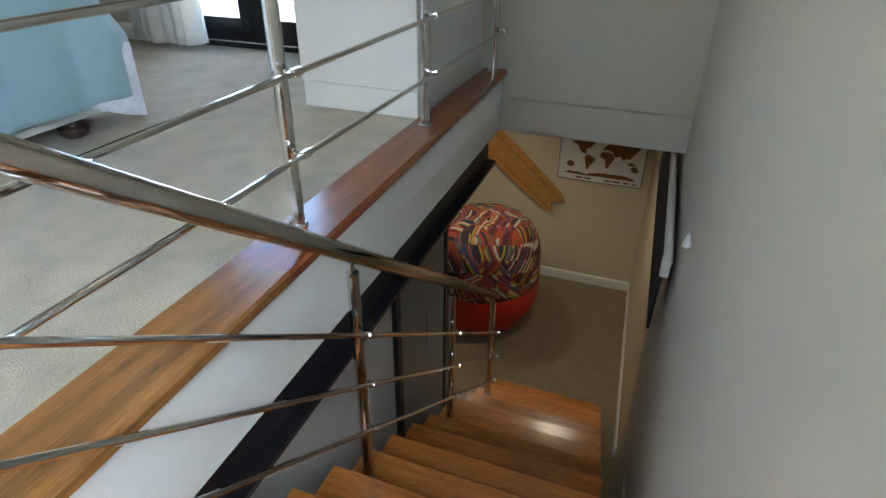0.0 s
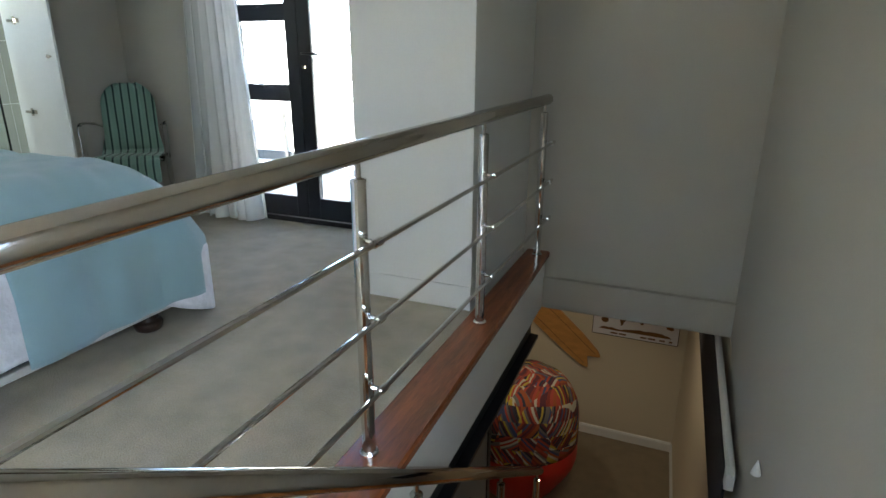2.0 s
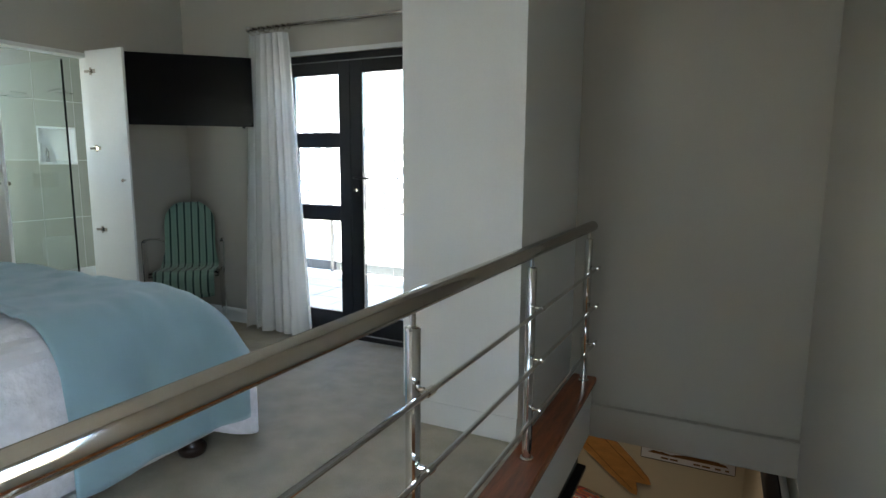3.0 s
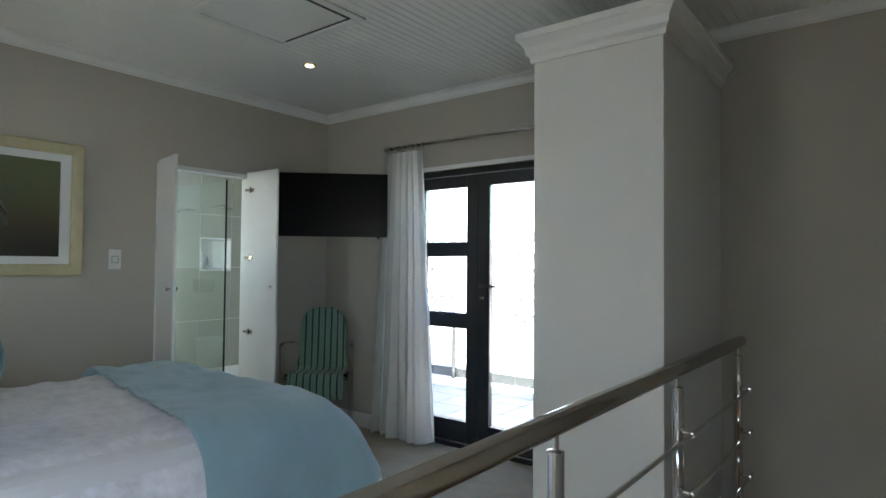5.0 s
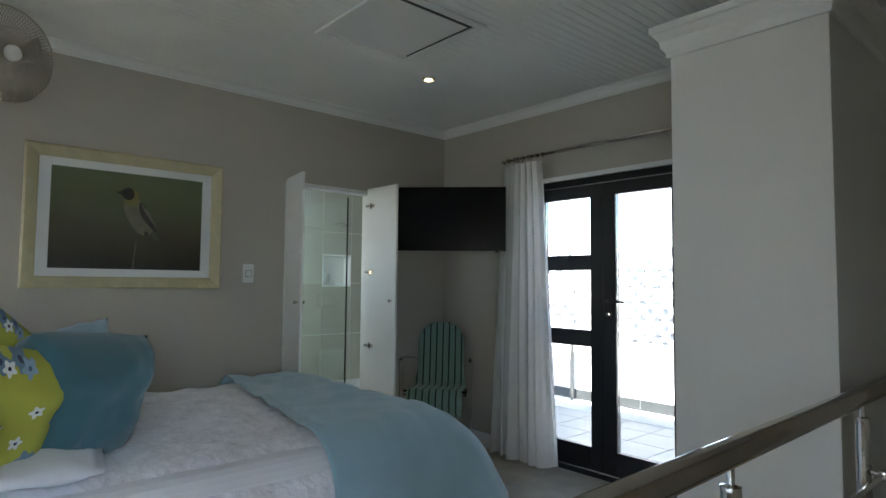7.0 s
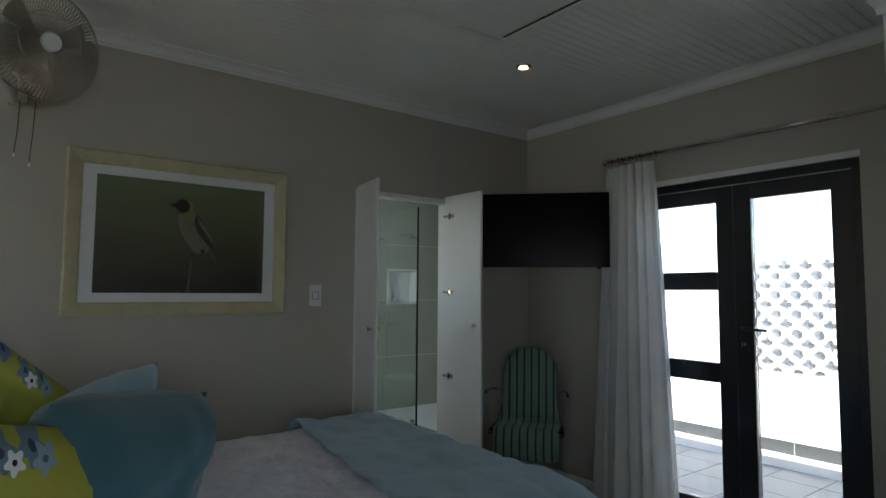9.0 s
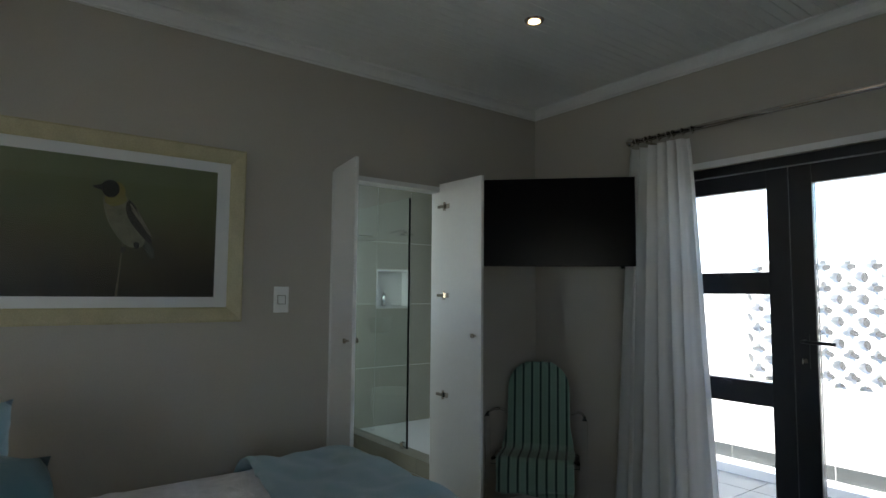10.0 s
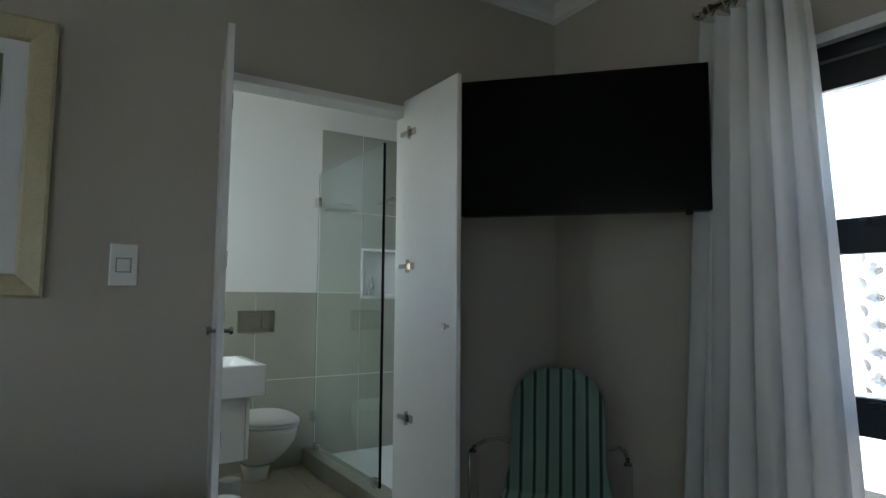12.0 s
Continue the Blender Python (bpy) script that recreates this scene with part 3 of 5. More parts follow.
def bed():
    b = thing("bed", (-2.93, 0.44, 0), "double bed with white embroidered linen on a dark blue base", "bed")
    ox, oy = 2.93, -0.44
    part("bed_base", boxes((BX0 + ox + 0.03, BX1 + ox - 0.03, BY0 + oy, BY1 + oy - 0.04, 0.10, 0.36)), M["base"], b, "", False, 0.02)
    part("mattress", boxes((BX0 + ox + 0.02, BX1 + ox - 0.02, BY0 + oy, BY1 + oy - 0.03, 0.362, BZ - 0.012)), M["linen"], b, "", False, 0.06, 4)
    part("base_rail", boxes((BX0 + ox + 0.02, BX1 + ox - 0.02, BY0 + oy, BY1 + oy - 0.03, 0.066, 0.099)), M["trim"], b, "white rail under the base", False, 0.006)
    for sx in (-0.66, 0.79):
        for sy in (-0.95, 0.96):
            bm = bmesh.new()
            lathe(bm, [(0.035, 0.0), (0.055, 0.012), (0.062, 0.04), (0.055, 0.05), (0.038, 0.058), (0.045, 0.0655)], (sx, sy, 0.001), 20)
            part("leg", bm, M["dark_wood"], b, "turned dark wooden bun foot", True)
    part("headboard", boxes((BX0 + ox - 0.02, BX1 + ox + 0.02, BY0 + oy - 0.09, BY0 + oy - 0.01, 0.10, 1.15)), M["linen"], b, "", False, 0.03, 3)


bed()
tagged(cover("bedspread", None, M["embossed"], BX0, BX1, lambda x: BY0 + 0.02, BY1, BZ, 0.35, 0.50, 0.19, 0.0, 3, 110, 110, 0.013, 0.015, 0.010, 0.80, 0.13), "white embroidered bedspread hanging over the bed's sides", "bedspread")
tagged(cover("bed_throw", None, M["throw"], BX0, BX1, lambda x: 0.80 - 0.17 * (x - BX1), BY1, BZ + 0.012, 0.415, 0.27, 0.19, 0.026, 3, 100, 70, 0.014, 0.018, 0.008, 0.76, 0.10, True), "pale teal knitted throw across the foot of the bed", "throw")


def cushion(name, at, size, thick, rx, rz, material, label, ry=0.0, seed=0):
    """A stuffed square cushion: pinched corners, full middle."""
    bm = bmesh.new()
    n = 22
    for sgn in (1, -1):
        def f(u, v):
            s, t = u * 2 - 1, v * 2 - 1
            pinch = 1 - 0.055 * (1 - s * s) - 0.055 * (1 - t * t) - 0.06 * (s * s * t * t)
            puff = ((1 - s ** 4) * (1 - t ** 4)) ** 0.62
            wr = 0.026 * noise.noise((s * 3 + seed, t * 3, sgn)) * (0.3 + abs(s * t)) * 2
            return (s * size / 2 * pinch, sgn * (thick / 2 * puff + wr * puff + 0.002), t * size / 2 * pinch)
        grid(bm, n, n, f)
    bmesh.ops.remove_doubles(bm, verts=bm.verts, dist=0.006)
    ob = put(bm, name, material, None, "", True)
    ob.matrix_basis = pose(*at, rx, ry, rz)
    return tagged(ob, label, "cushion", "cushions on the bed")


def floral():
    """Muted yellow cotton with scattered five-petalled blue-grey and white flowers."""
    m, n, l, b = nodes_of("yellow_floral_cotton")
    co = n.new("ShaderNodeTexCoord")
    sep = n.new("ShaderNodeSeparateXYZ")
    l.new(co.outputs["Object"], sep.inputs["Vector"])

    def calc(op, a, c=None):
        q = n.new("ShaderNodeMath")
        q.operation = op
        for k, v in enumerate((a, c)):
            if v is None:
                continue
            if isinstance(v, (int, float)):
                q.inputs[k].default_value = v
            else:
                l.new(v, q.inputs[k])
        return q.outputs[0]

    def over(under, color, mask):
        mx = n.new("ShaderNodeMix")
        mx.data_type = "RGBA"
        if isinstance(under, tuple):
            mx.inputs["A"].default_value = under
        else:
            l.new(under, mx.inputs["A"])
        mx.inputs["B"].default_value = color
        l.new(mask, mx.inputs["Factor"])
        return mx.outputs["Result"]

    cur = (0.40, 0.385, 0.05, 1)
    for sc, shift, size, keep, col, heart in ((12.0, 0.0, 0.036, 0.52, (0.15, 0.22, 0.31, 1), (0.05, 0.07, 0.12, 1)), (12.0, 0.024, 0.030, 0.55, (0.26, 0.36, 0.46, 1), (0.10, 0.14, 0.20, 1)), (10.0, 0.35, 0.024, 0.58, (0.72, 0.73, 0.70, 1), (0.02, 0.02, 0.05, 1))):
        xy = n.new("ShaderNodeCombineXYZ")
        px, pz = calc("ADD", sep.outputs["X"], shift), calc("ADD", sep.outputs["Z"], shift * 0.7)
        l.new(px, xy.inputs["X"])
        l.new(pz, xy.inputs["Y"])
        vo = n.new("ShaderNodeTexVoronoi")
        vo.voronoi_dimensions = "2D"
        vo.inputs["Scale"].default_value, vo.inputs["Randomness"].default_value = sc, 0.8
        l.new(xy.outputs["Vector"], vo.inputs["Vector"])
        ps, cs = n.new("ShaderNodeSeparateXYZ"), n.new("ShaderNodeSeparateColor")
        l.new(vo.outputs["Position"], ps.inputs["Vector"])
        l.new(vo.outputs["Color"], cs.inputs["Color"])
        dx, dz = calc("SUBTRACT", px, ps.outputs["X"]), calc("SUBTRACT", pz, ps.outputs["Y"])
        ang = calc("ADD", calc("ARCTAN2", dz, dx), calc("MULTIPLY", cs.outputs["Green"], 6.0))
        rad = calc("SQRT", calc("ADD", calc("MULTIPLY", dx, dx), calc("MULTIPLY", dz, dz)))
        petal = calc("ADD", 0.70 * size, calc("MULTIPLY", calc("COSINE", calc("MULTIPLY", ang, 5.0)), 0.17 * size))
        here = calc("GREATER_THAN", cs.outputs["Red"], keep)
        cur = over(cur, col, calc("MULTIPLY", calc("LESS_THAN", rad, petal), here))
        cur = over(cur, heart, calc("MULTIPLY", calc("LESS_THAN", rad, 0.2 * size), here))
    l.new(cur, b.inputs["Base Color"])
    b.inputs["Roughness"].default_value = 0.85
    return m


M["floral"] = floral()
cushion("cushion", (-2.53, 0.125, 0.895), 0.45, 0.33, -18, -62, M["teal"], "plump teal cushion leaning on the bed", -5, 1)
cushion("cushion", (-2.93, 0.12, 0.905), 0.44, 0.16, -26, -52, M["throw"], "pale blue cushion behind the teal one", 10, 2)
cushion("cushion", (-2.37, -0.15, 0.885), 0.46, 0.24, -16, -66, M["floral"], "yellow cushion with blue and white flowers", -14, 3)
cushion("cushion", (-2.84, -0.16, 0.985), 0.45, 0.17, -18, -50, M["floral"], "yellow flowered cushion at the far side of the bed", -36, 4)
cushion("pillow", (-2.16, -0.40, 0.785), 0.50, 0.15, -58, -62, M["linen"], "white bed pillow behind the cushions", 0, 5)
cushion("pillow", (-2.56, -0.14, 0.728), 0.74, 0.09, -89, -10, M["linen"], "white pillow lying flat under the cushions", 0, 7)
cushion("pillow", (-3.05, -0.34, 0.905), 0.56, 0.18, -22, -12, M["linen"], "white bed pillow leaning on the headboard", 0, 6)


# ---- screen across the corner ----
def television():
    w, h = 0.785, 0.464
    a = 43.5
    t = thing("television", (-3.422, 2.606, 1.745), "black flat television hung across the corner", "television", "", a)
    part("casing", boxes((-w / 2, w / 2, 0.004, 0.045, -h / 2, h / 2), (-0.25, 0.25, 0.045, 0.08, -0.15, 0.12)), M["screen"], t, "", False, 0.004)
    part("bezel", boxes((-w / 2, -w / 2 + 0.010, -0.004, 0.0035, -h / 2, h / 2), (w / 2 - 0.010, w / 2, -0.004, 0.0035, -h / 2, h / 2), (-w / 2 + 0.010, w / 2 - 0.010, -0.004, 0.0035, h / 2 - 0.010, h / 2), (-w / 2 + 0.010, w / 2 - 0.010, -0.004, 0.0035, -h / 2, -h / 2 + 0.014)), M["screen"], t)
    part("screen", boxes((-w / 2 + 0.0105, w / 2 - 0.0105, -0.001, 0.003, -h / 2 + 0.0145, h / 2 - 0.0105)), M["screen"], t)
    part("sensor", boxes((w / 2 - 0.075, w / 2 - 0.055, -0.003, 0.02, -h / 2 - 0.012, -h / 2 - 0.0005)), M["screen"], t, "", False, 0.002)
    bm = bmesh.new()
    box(bm, -0.10, 0.10, 0.0805, 0.095, -0.10, 0.10)
    tube(bm, [(0, 0.09, 0), (0, 0.43, 0)], 0.02, 8)
    part("wall_bracket", bm, M["screen"], t)


television()


# ---- acrylic armchair with a striped towel ----
def striped():
    m, n, l, b = nodes_of("green_striped_towelling")
    co = n.new("ShaderNodeTexCoord")
    sep = n.new("ShaderNodeSeparateXYZ")
    l.new(co.outputs["Object"], sep.inputs["Vector"])
    wav = n.new("ShaderNodeMath")
    wav.operation, wav.inputs[1].default_value = "MULTIPLY", 2 * math.pi / 0.05
    l.new(sep.outputs["X"], wav.inputs[0])
    sn = n.new("ShaderNodeMath")
    sn.operation = "SINE"
    l.new(wav.outputs[0], sn.inputs[0])
    sn2 = n.new("ShaderNodeMath")
    sn2.operation = "SINE"
    w2 = n.new("ShaderNodeMath")
    w2.operation, w2.inputs[1].default_value = "MULTIPLY_ADD", 4 * math.pi / 0.05
    w2.inputs[2].default_value = 1.2
    l.new(sep.outputs["X"], w2.inputs[0])
    l.new(w2.outputs[0], sn2.inputs[0])
    ramp = n.new("ShaderNodeMapRange")
    ramp.inputs["From Min"].default_value, ramp.inputs["From Max"].default_value = 0.62, 0.86
    l.new(sn.outputs[0], ramp.inputs["Value"])
    r2 = n.new("ShaderNodeMapRange")
    r2.inputs["From Min"].default_value, r2.inputs["From Max"].default_value = 0.85, 0.97
    l.new(sn2.outputs[0], r2.inputs["Value"])
    mx = n.new("ShaderNodeMix")
    mx.data_type = "RGBA"
    mx.inputs["A"].default_value, mx.inputs["B"].default_value = (0.19, 0.305, 0.245, 1), (0.014, 0.040, 0.036, 1)
    l.new(ramp.outputs["Result"], mx.inputs["Factor"])
    m2 = n.new("ShaderNodeMix")
    m2.data_type = "RGBA"
    m2.inputs["B"].default_value = (0.23, 0.34, 0.275, 1)
    l.new(mx.outputs["Result"], m2.inputs["A"])
    l.new(r2.outputs["Result"], m2.inputs["Factor"])
    l.new(m2.outputs["Result"], b.inputs["Base Color"])
    nz = n.new("ShaderNodeTexNoise")
    nz.inputs["Scale"].default_value = 350
    bp = n.new("ShaderNodeBump")
    bp.inputs["Strength"].default_value, bp.inputs["Distance"].default_value = 0.8, 0.004
    l.new(nz.outputs["Fac"], bp.inputs["Height"])
    l.new(bp.outputs["Normal"], b.inputs["Normal"])
    b.inputs["Roughness"].default_value, b.inputs["Sheen Weight"].default_value = 0.95, 0.3
    return m


M["striped"] = striped()
CHAIR = ((-3.735, 2.775, 0), 40.0)


def chair_curve(v):
    """The chair's seat and back in side view: (forward, height) for v from the front edge to the back's top."""
    pts = [(0.235, 0.452), (0.215, 0.470), (0.08, 0.462), (-0.04, 0.455), (-0.085, 0.480), (-0.10, 0.57), (-0.115, 0.70), (-0.135, 0.84), (-0.15, 0.948)]
    x = v * (len(pts) - 1)
    i = min(int(x), len(pts) - 2)
    t = x - i
    p, q = pts[i], pts[i + 1]
    return p[0] + (q[0] - p[0]) * t, p[1] + (q[1] - p[1]) * t


def shoulders(v):
    """Half the back's width: wide at the seat, drawn in at the waist, round at the top."""
    half = 0.235 - 0.065 * min(1.0, max(0.0, (v - 0.30) / 0.35))
    if v > 0.80:
        half *= math.sqrt(max(0.12, 1 - ((v - 0.80) / 0.212) ** 2.4))
    return half


def acrylic_chair():
    c = thing("armchair", *CHAIR[:1], "transparent acrylic armchair in the corner", "armchair", "", CHAIR[1])

    def shell(u, v):
        fw, h = chair_curve(v)
        s = u * 2 - 1
        back = max(0.0, (v - 0.45) * 1.8)
        return (s * shoulders(v), -fw - 0.03 * back * s * s, h)

    bm = bmesh.new()
    grid(bm, 17, 34, shell)
    sh = part("seat_shell", bm, M["clear"], c, "", True)
    sh.modifiers.new("thick", "SOLIDIFY").thickness = 0.012

    def slab(points, w, d):
        """A bar of square section through the points, w across and d deep."""
        bm = bmesh.new()
        rings = [[bm.verts.new((x + i * w / 2, y + j * d / 2, z)) for i, j in ((-1, -1), (1, -1), (1, 1), (-1, 1))] for x, y, z in points]
        for a, b in zip(rings, rings[1:]):
            for k in range(4):
                bm.faces.new((a[k], a[(k + 1) % 4], b[(k + 1) % 4], b[k]))
        bm.faces.new(rings[0][::-1]), bm.faces.new(rings[-1])
        return bm

    for sx in (-1, 1):
        part("leg", slab([(sx * 0.262, -0.215, 0.0), (sx * 0.255, -0.20, 0.45), (sx * 0.260, -0.195, 0.70)], 0.030, 0.030), M["clear"], c, "", False, 0.004)
        part("leg", slab([(sx * 0.215, 0.225, 0.0), (sx * 0.205, 0.13, 0.46)], 0.030, 0.030), M["clear"], c, "", False, 0.004)
        bm = bmesh.new()
        tube(bm, [(sx * 0.185, 0.150, 0.66), (sx * 0.225, 0.09, 0.688), (sx * 0.250, -0.04, 0.706), (sx * 0.260, -0.185, 0.714), (sx * 0.260, -0.215, 0.708)], 0.007, 8)
        part("armrest", bm, M["clear"], c)
        part("end_cap", slab([(sx * 0.260, -0.2, 0.7005), (sx * 0.260, -0.2, 0.707)], 0.024, 0.024), M["black"], c, "dark end of the arm")
    t = thing("towel", CHAIR[0], "green striped towel draped over the chair's back and seat", "towel", "", CHAIR[1])

    def cloth(u, v):
        # from the hanging front hem, over the seat and up the back
        s = u * 2 - 1
        if v < 0.2:
            k = v / 0.2
            fw, h, half = 0.252, 0.325 + 0.145 * k + 0.012 * s, 0.205
            fw += 0.006 * math.sin(s * 9 + 1) * (1 - k) - (0.0 if k < 0.75 else 0.022 * (k - 0.75) * 4)
        else:
            k = (v - 0.2) / 0.8
            fw, h = chair_curve(k)
            fw, h = fw + 0.016 * min(1, k * 2.5), h + 0.016
            half = min(0.205, shoulders(k) + 0.008)
        wob = 0.008 * noise.noise((s * 3, v * 7, 2)) + 0.003 * math.sin(s * 11 + v * 6)
        sag = 0.03 * max(0.0, (v - 0.55) * 1.8) * s * s
        return (s * half + 0.008 * noise.noise((s, v * 6, 7)), -(fw + wob) - sag * 0.9, h + wob * 0.5)

    bm = bmesh.new()
    grid(bm, 44, 66, cloth)
    ob = part("cloth", bm, M["striped"], t, "", True)
    ob.modifiers.new("thick", "SOLIDIFY").thickness = 0.009
    bm = bmesh.new()
    grid(bm, 30, 8, lambda u, v: ((u * 2 - 1) * 0.19 + 0.01, -0.236 - 0.004 * math.sin(u * 17), 0.300 + 0.16 * v + 0.008 * math.sin(u * 7)))
    ob = part("under_layer", bm, M["striped"], t, "", True)
    ob.modifiers.new("thick", "SOLIDIFY").thickness = 0.006


acrylic_chair()


# ---- framed bird picture ----
def bird_photo():
    """Dark olive blur, lighter towards the top."""
    m, n, l, b = nodes_of("olive_blur_print")
    co = n.new("ShaderNodeTexCoord")
    sep = n.new("ShaderNodeSeparateXYZ")
    l.new(co.outputs["Object"], sep.inputs["Vector"])
    nz = n.new("ShaderNodeTexNoise")
    nz.inputs["Scale"].default_value = 3.5
    l.new(co.outputs["Object"], nz.inputs["Vector"])
    ma = n.new("ShaderNodeMath")
    ma.operation, ma.inputs[1].default_value = "MULTIPLY_ADD", 0.22
    l.new(nz.outputs["Fac"], ma.inputs[0])
    l.new(sep.outputs["Z"], ma.inputs[2])
    ramp = n.new("ShaderNodeValToRGB")
    e = ramp.color_ramp.elements
    e[0].position, e[0].color = 0.10, (0.018, 0.015, 0.008, 1)
    e[1].position, e[1].color = 0.95, (0.15, 0.175, 0.075, 1)
    k = e.new(0.45)
    k.color = (0.088, 0.078, 0.036, 1)
    rng = n.new("ShaderNodeMapRange")
    rng.inputs["From Min"].default_value, rng.inputs["From Max"].default_value = -0.20, 0.36
    l.new(ma.outputs[0], rng.inputs["Value"])
    l.new(rng.outputs["Result"], ramp.inputs["Fac"])
    l.new(ramp.outputs["Color"], b.inputs["Base Color"])
    b.inputs["Roughness"].default_value = 0.5
    return m


def picture():
    y0, y1, z0, z1 = 0.115, 1.165, 1.230, 2.012
    cy, cz = (y0 + y1) / 2, (z0 + z1) / 2
    hw, hh = (y1 - y0) / 2, (z1 - z0) / 2
    p = thing("framed_picture", (WX + 0.001, cy, cz), "large framed photograph of a small bird with white mount", "picture")
    fw = 0.066
    bm = bmesh.new()
    prof = [(0, 0), (0, 0.030), (0.008, 0.036), (fw * 0.5, 0.030), (fw - 0.008, 0.022), (fw, 0.016), (fw, 0)]
    cs = [(-1, -1), (1, -1), (1, 1), (-1, 1)]
    rings = [[bm.verts.new((h, sy * (hw - o), sz * (hh - o))) for o, h in prof] for sy, sz in cs]
    for i in range(4):
        a, b = rings[i], rings[(i + 1) % 4]
        for k in range(len(prof) - 1):
            bm.faces.new((a[k], a[k + 1], b[k + 1], b[k]))
    part("frame", bm, M["picture_frame"], p)
    part("mount", boxes((0.002, 0.010, -hw + fw - 0.004, hw - fw + 0.004, -hh + fw - 0.004, hh - fw + 0.004)), M["white_plastic"], p)
    iw, ih = hw - fw - 0.057, hh - fw - 0.045
    part("photograph", boxes((0.0105, 0.0115, -iw, iw, -ih, ih)), bird_photo(), p)
    # the bird as flat printed shapes
    def flat(points, col, name, x, smooth=True):
        pts = [Vector((0, yy, zz)) for yy, zz in points]
        for _ in range(2 if smooth else 0):
            pts = [q for i, a in enumerate(pts) for q in (a * 0.75 + pts[(i + 1) % len(pts)] * 0.25, a * 0.25 + pts[(i + 1) % len(pts)] * 0.75)]
        bm = bmesh.new()
        bm.faces.new([bm.verts.new((x, q.y, q.z)) for q in pts])
        bmesh.ops.triangulate(bm, faces=bm.faces[:])
        part(name, bm, surface(name + "_print", col, 0.6, var=0.22, coarse=25, fine=160, bump=0), p)
    flat([(0.031, -0.055), (0.038, -0.055), (0.030, -0.16), (0.022, -ih), (0.012, -ih), (0.024, -0.16)], (0.17, 0.15, 0.10), "printed_twig", 0.0118, False)
    flat([(0.10, -0.03), (0.125, -0.03), (0.150, -0.075), (0.158, -0.118), (0.140, -0.118), (0.110, -0.075)], (0.10, 0.10, 0.075), "printed_tail", 0.0120)
    flat([(-0.045, 0.135), (-0.043, 0.085), (-0.028, 0.030), (0.0, -0.020), (0.030, -0.060), (0.065, -0.080), (0.105, -0.078), (0.118, -0.045), (0.105, 0.010), (0.075, 0.070), (0.050, 0.120), (0.025, 0.150), (-0.02, 0.155)], (0.215, 0.205, 0.135), "printed_breast", 0.0122)
    flat([(-0.040, 0.135), (-0.040, 0.100), (-0.005, 0.085), (0.035, 0.105), (0.045, 0.125), (0.020, 0.150)], (0.24, 0.215, 0.06), "printed_collar", 0.0124)
    flat([(0.050, 0.125), (0.075, 0.095), (0.105, 0.045), (0.130, -0.010), (0.145, -0.052), (0.132, -0.060), (0.105, -0.030), (0.070, 0.010), (0.045, 0.050), (0.036, 0.095)], (0.040, 0.037, 0.028), "printed_wing", 0.0126)
    for a0, a1, c0, c1 in ((0.052, 0.102, 0.112, 0.012), (0.060, 0.078, 0.128, -0.020), (0.078, 0.078, 0.138, -0.030)):
        flat([(a0, a1), (a0 + 0.006, a1 + 0.003), (c0 + 0.004, c1 + 0.003), (c0, c1)], (0.22, 0.20, 0.15), "printed_feather", 0.0128, False)
    flat([(0.070, -0.058), (0.092, -0.052), (0.096, -0.080), (0.080, -0.086)], (0.03, 0.03, 0.025), "printed_vent", 0.0127)
    flat([(0.022, -0.078), (0.045, -0.074), (0.046, -0.096), (0.028, -0.102)], (0.05, 0.045, 0.035), "printed_foot", 0.0129)
    flat([(-0.008, 0.195), (0.022, 0.185), (0.038, 0.155), (0.030, 0.125), (0.005, 0.135)], (0.26, 0.215, 0.05), "printed_nape", 0.0129)
    flat([(-0.052, 0.180), (-0.030, 0.196), (-0.005, 0.194), (0.014, 0.172), (0.012, 0.140), (-0.012, 0.120), (-0.040, 0.128), (-0.052, 0.150)], (0.014, 0.012, 0.010), "printed_face", 0.0131)
    flat([(-0.040, 0.176), (-0.086, 0.165), (-0.076, 0.156), (-0.040, 0.150)], (0.016, 0.014, 0.012), "printed_beak", 0.0133, False)
    pane = part("picture_glass", boxes((0.0145, 0.0165, -hw + fw - 0.003, hw - fw + 0.003, -hh + fw - 0.003, hh - fw + 0.003)), M["glass"], p)
    pane.visible_shadow = False


picture()


# ---- light switch ----
def switch():
    s = thing("light_switch", (WX, 1.360, 1.330), "white rectangular light switch on the wall", "light switch")
    part("plate", boxes((0.0005, 0.009, -0.037, 0.037, -0.062, 0.062)), M["white_plastic"], s, "", False, 0.003)
    # raised taupe ring: the rocker's shadow line put in as colour
    part("rocker_frame", boxes((0.0092, 0.0105, -0.021, -0.0175, -0.023, 0.021), (0.0092, 0.0105, 0.0175, 0.021, -0.023, 0.021), (0.0092, 0.0105, -0.0175, 0.0175, 0.0175, 0.021), (0.0092, 0.0105, -0.0175, 0.0175, -0.023, -0.0195)), M["tile"], s, "taupe ring that stands for the shadow gap round the rocker")
    part("rocker", boxes((0.0095, 0.014, -0.016, 0.016, -0.018, 0.016)), M["white_plastic"], s, "", False, 0.002)


switch()


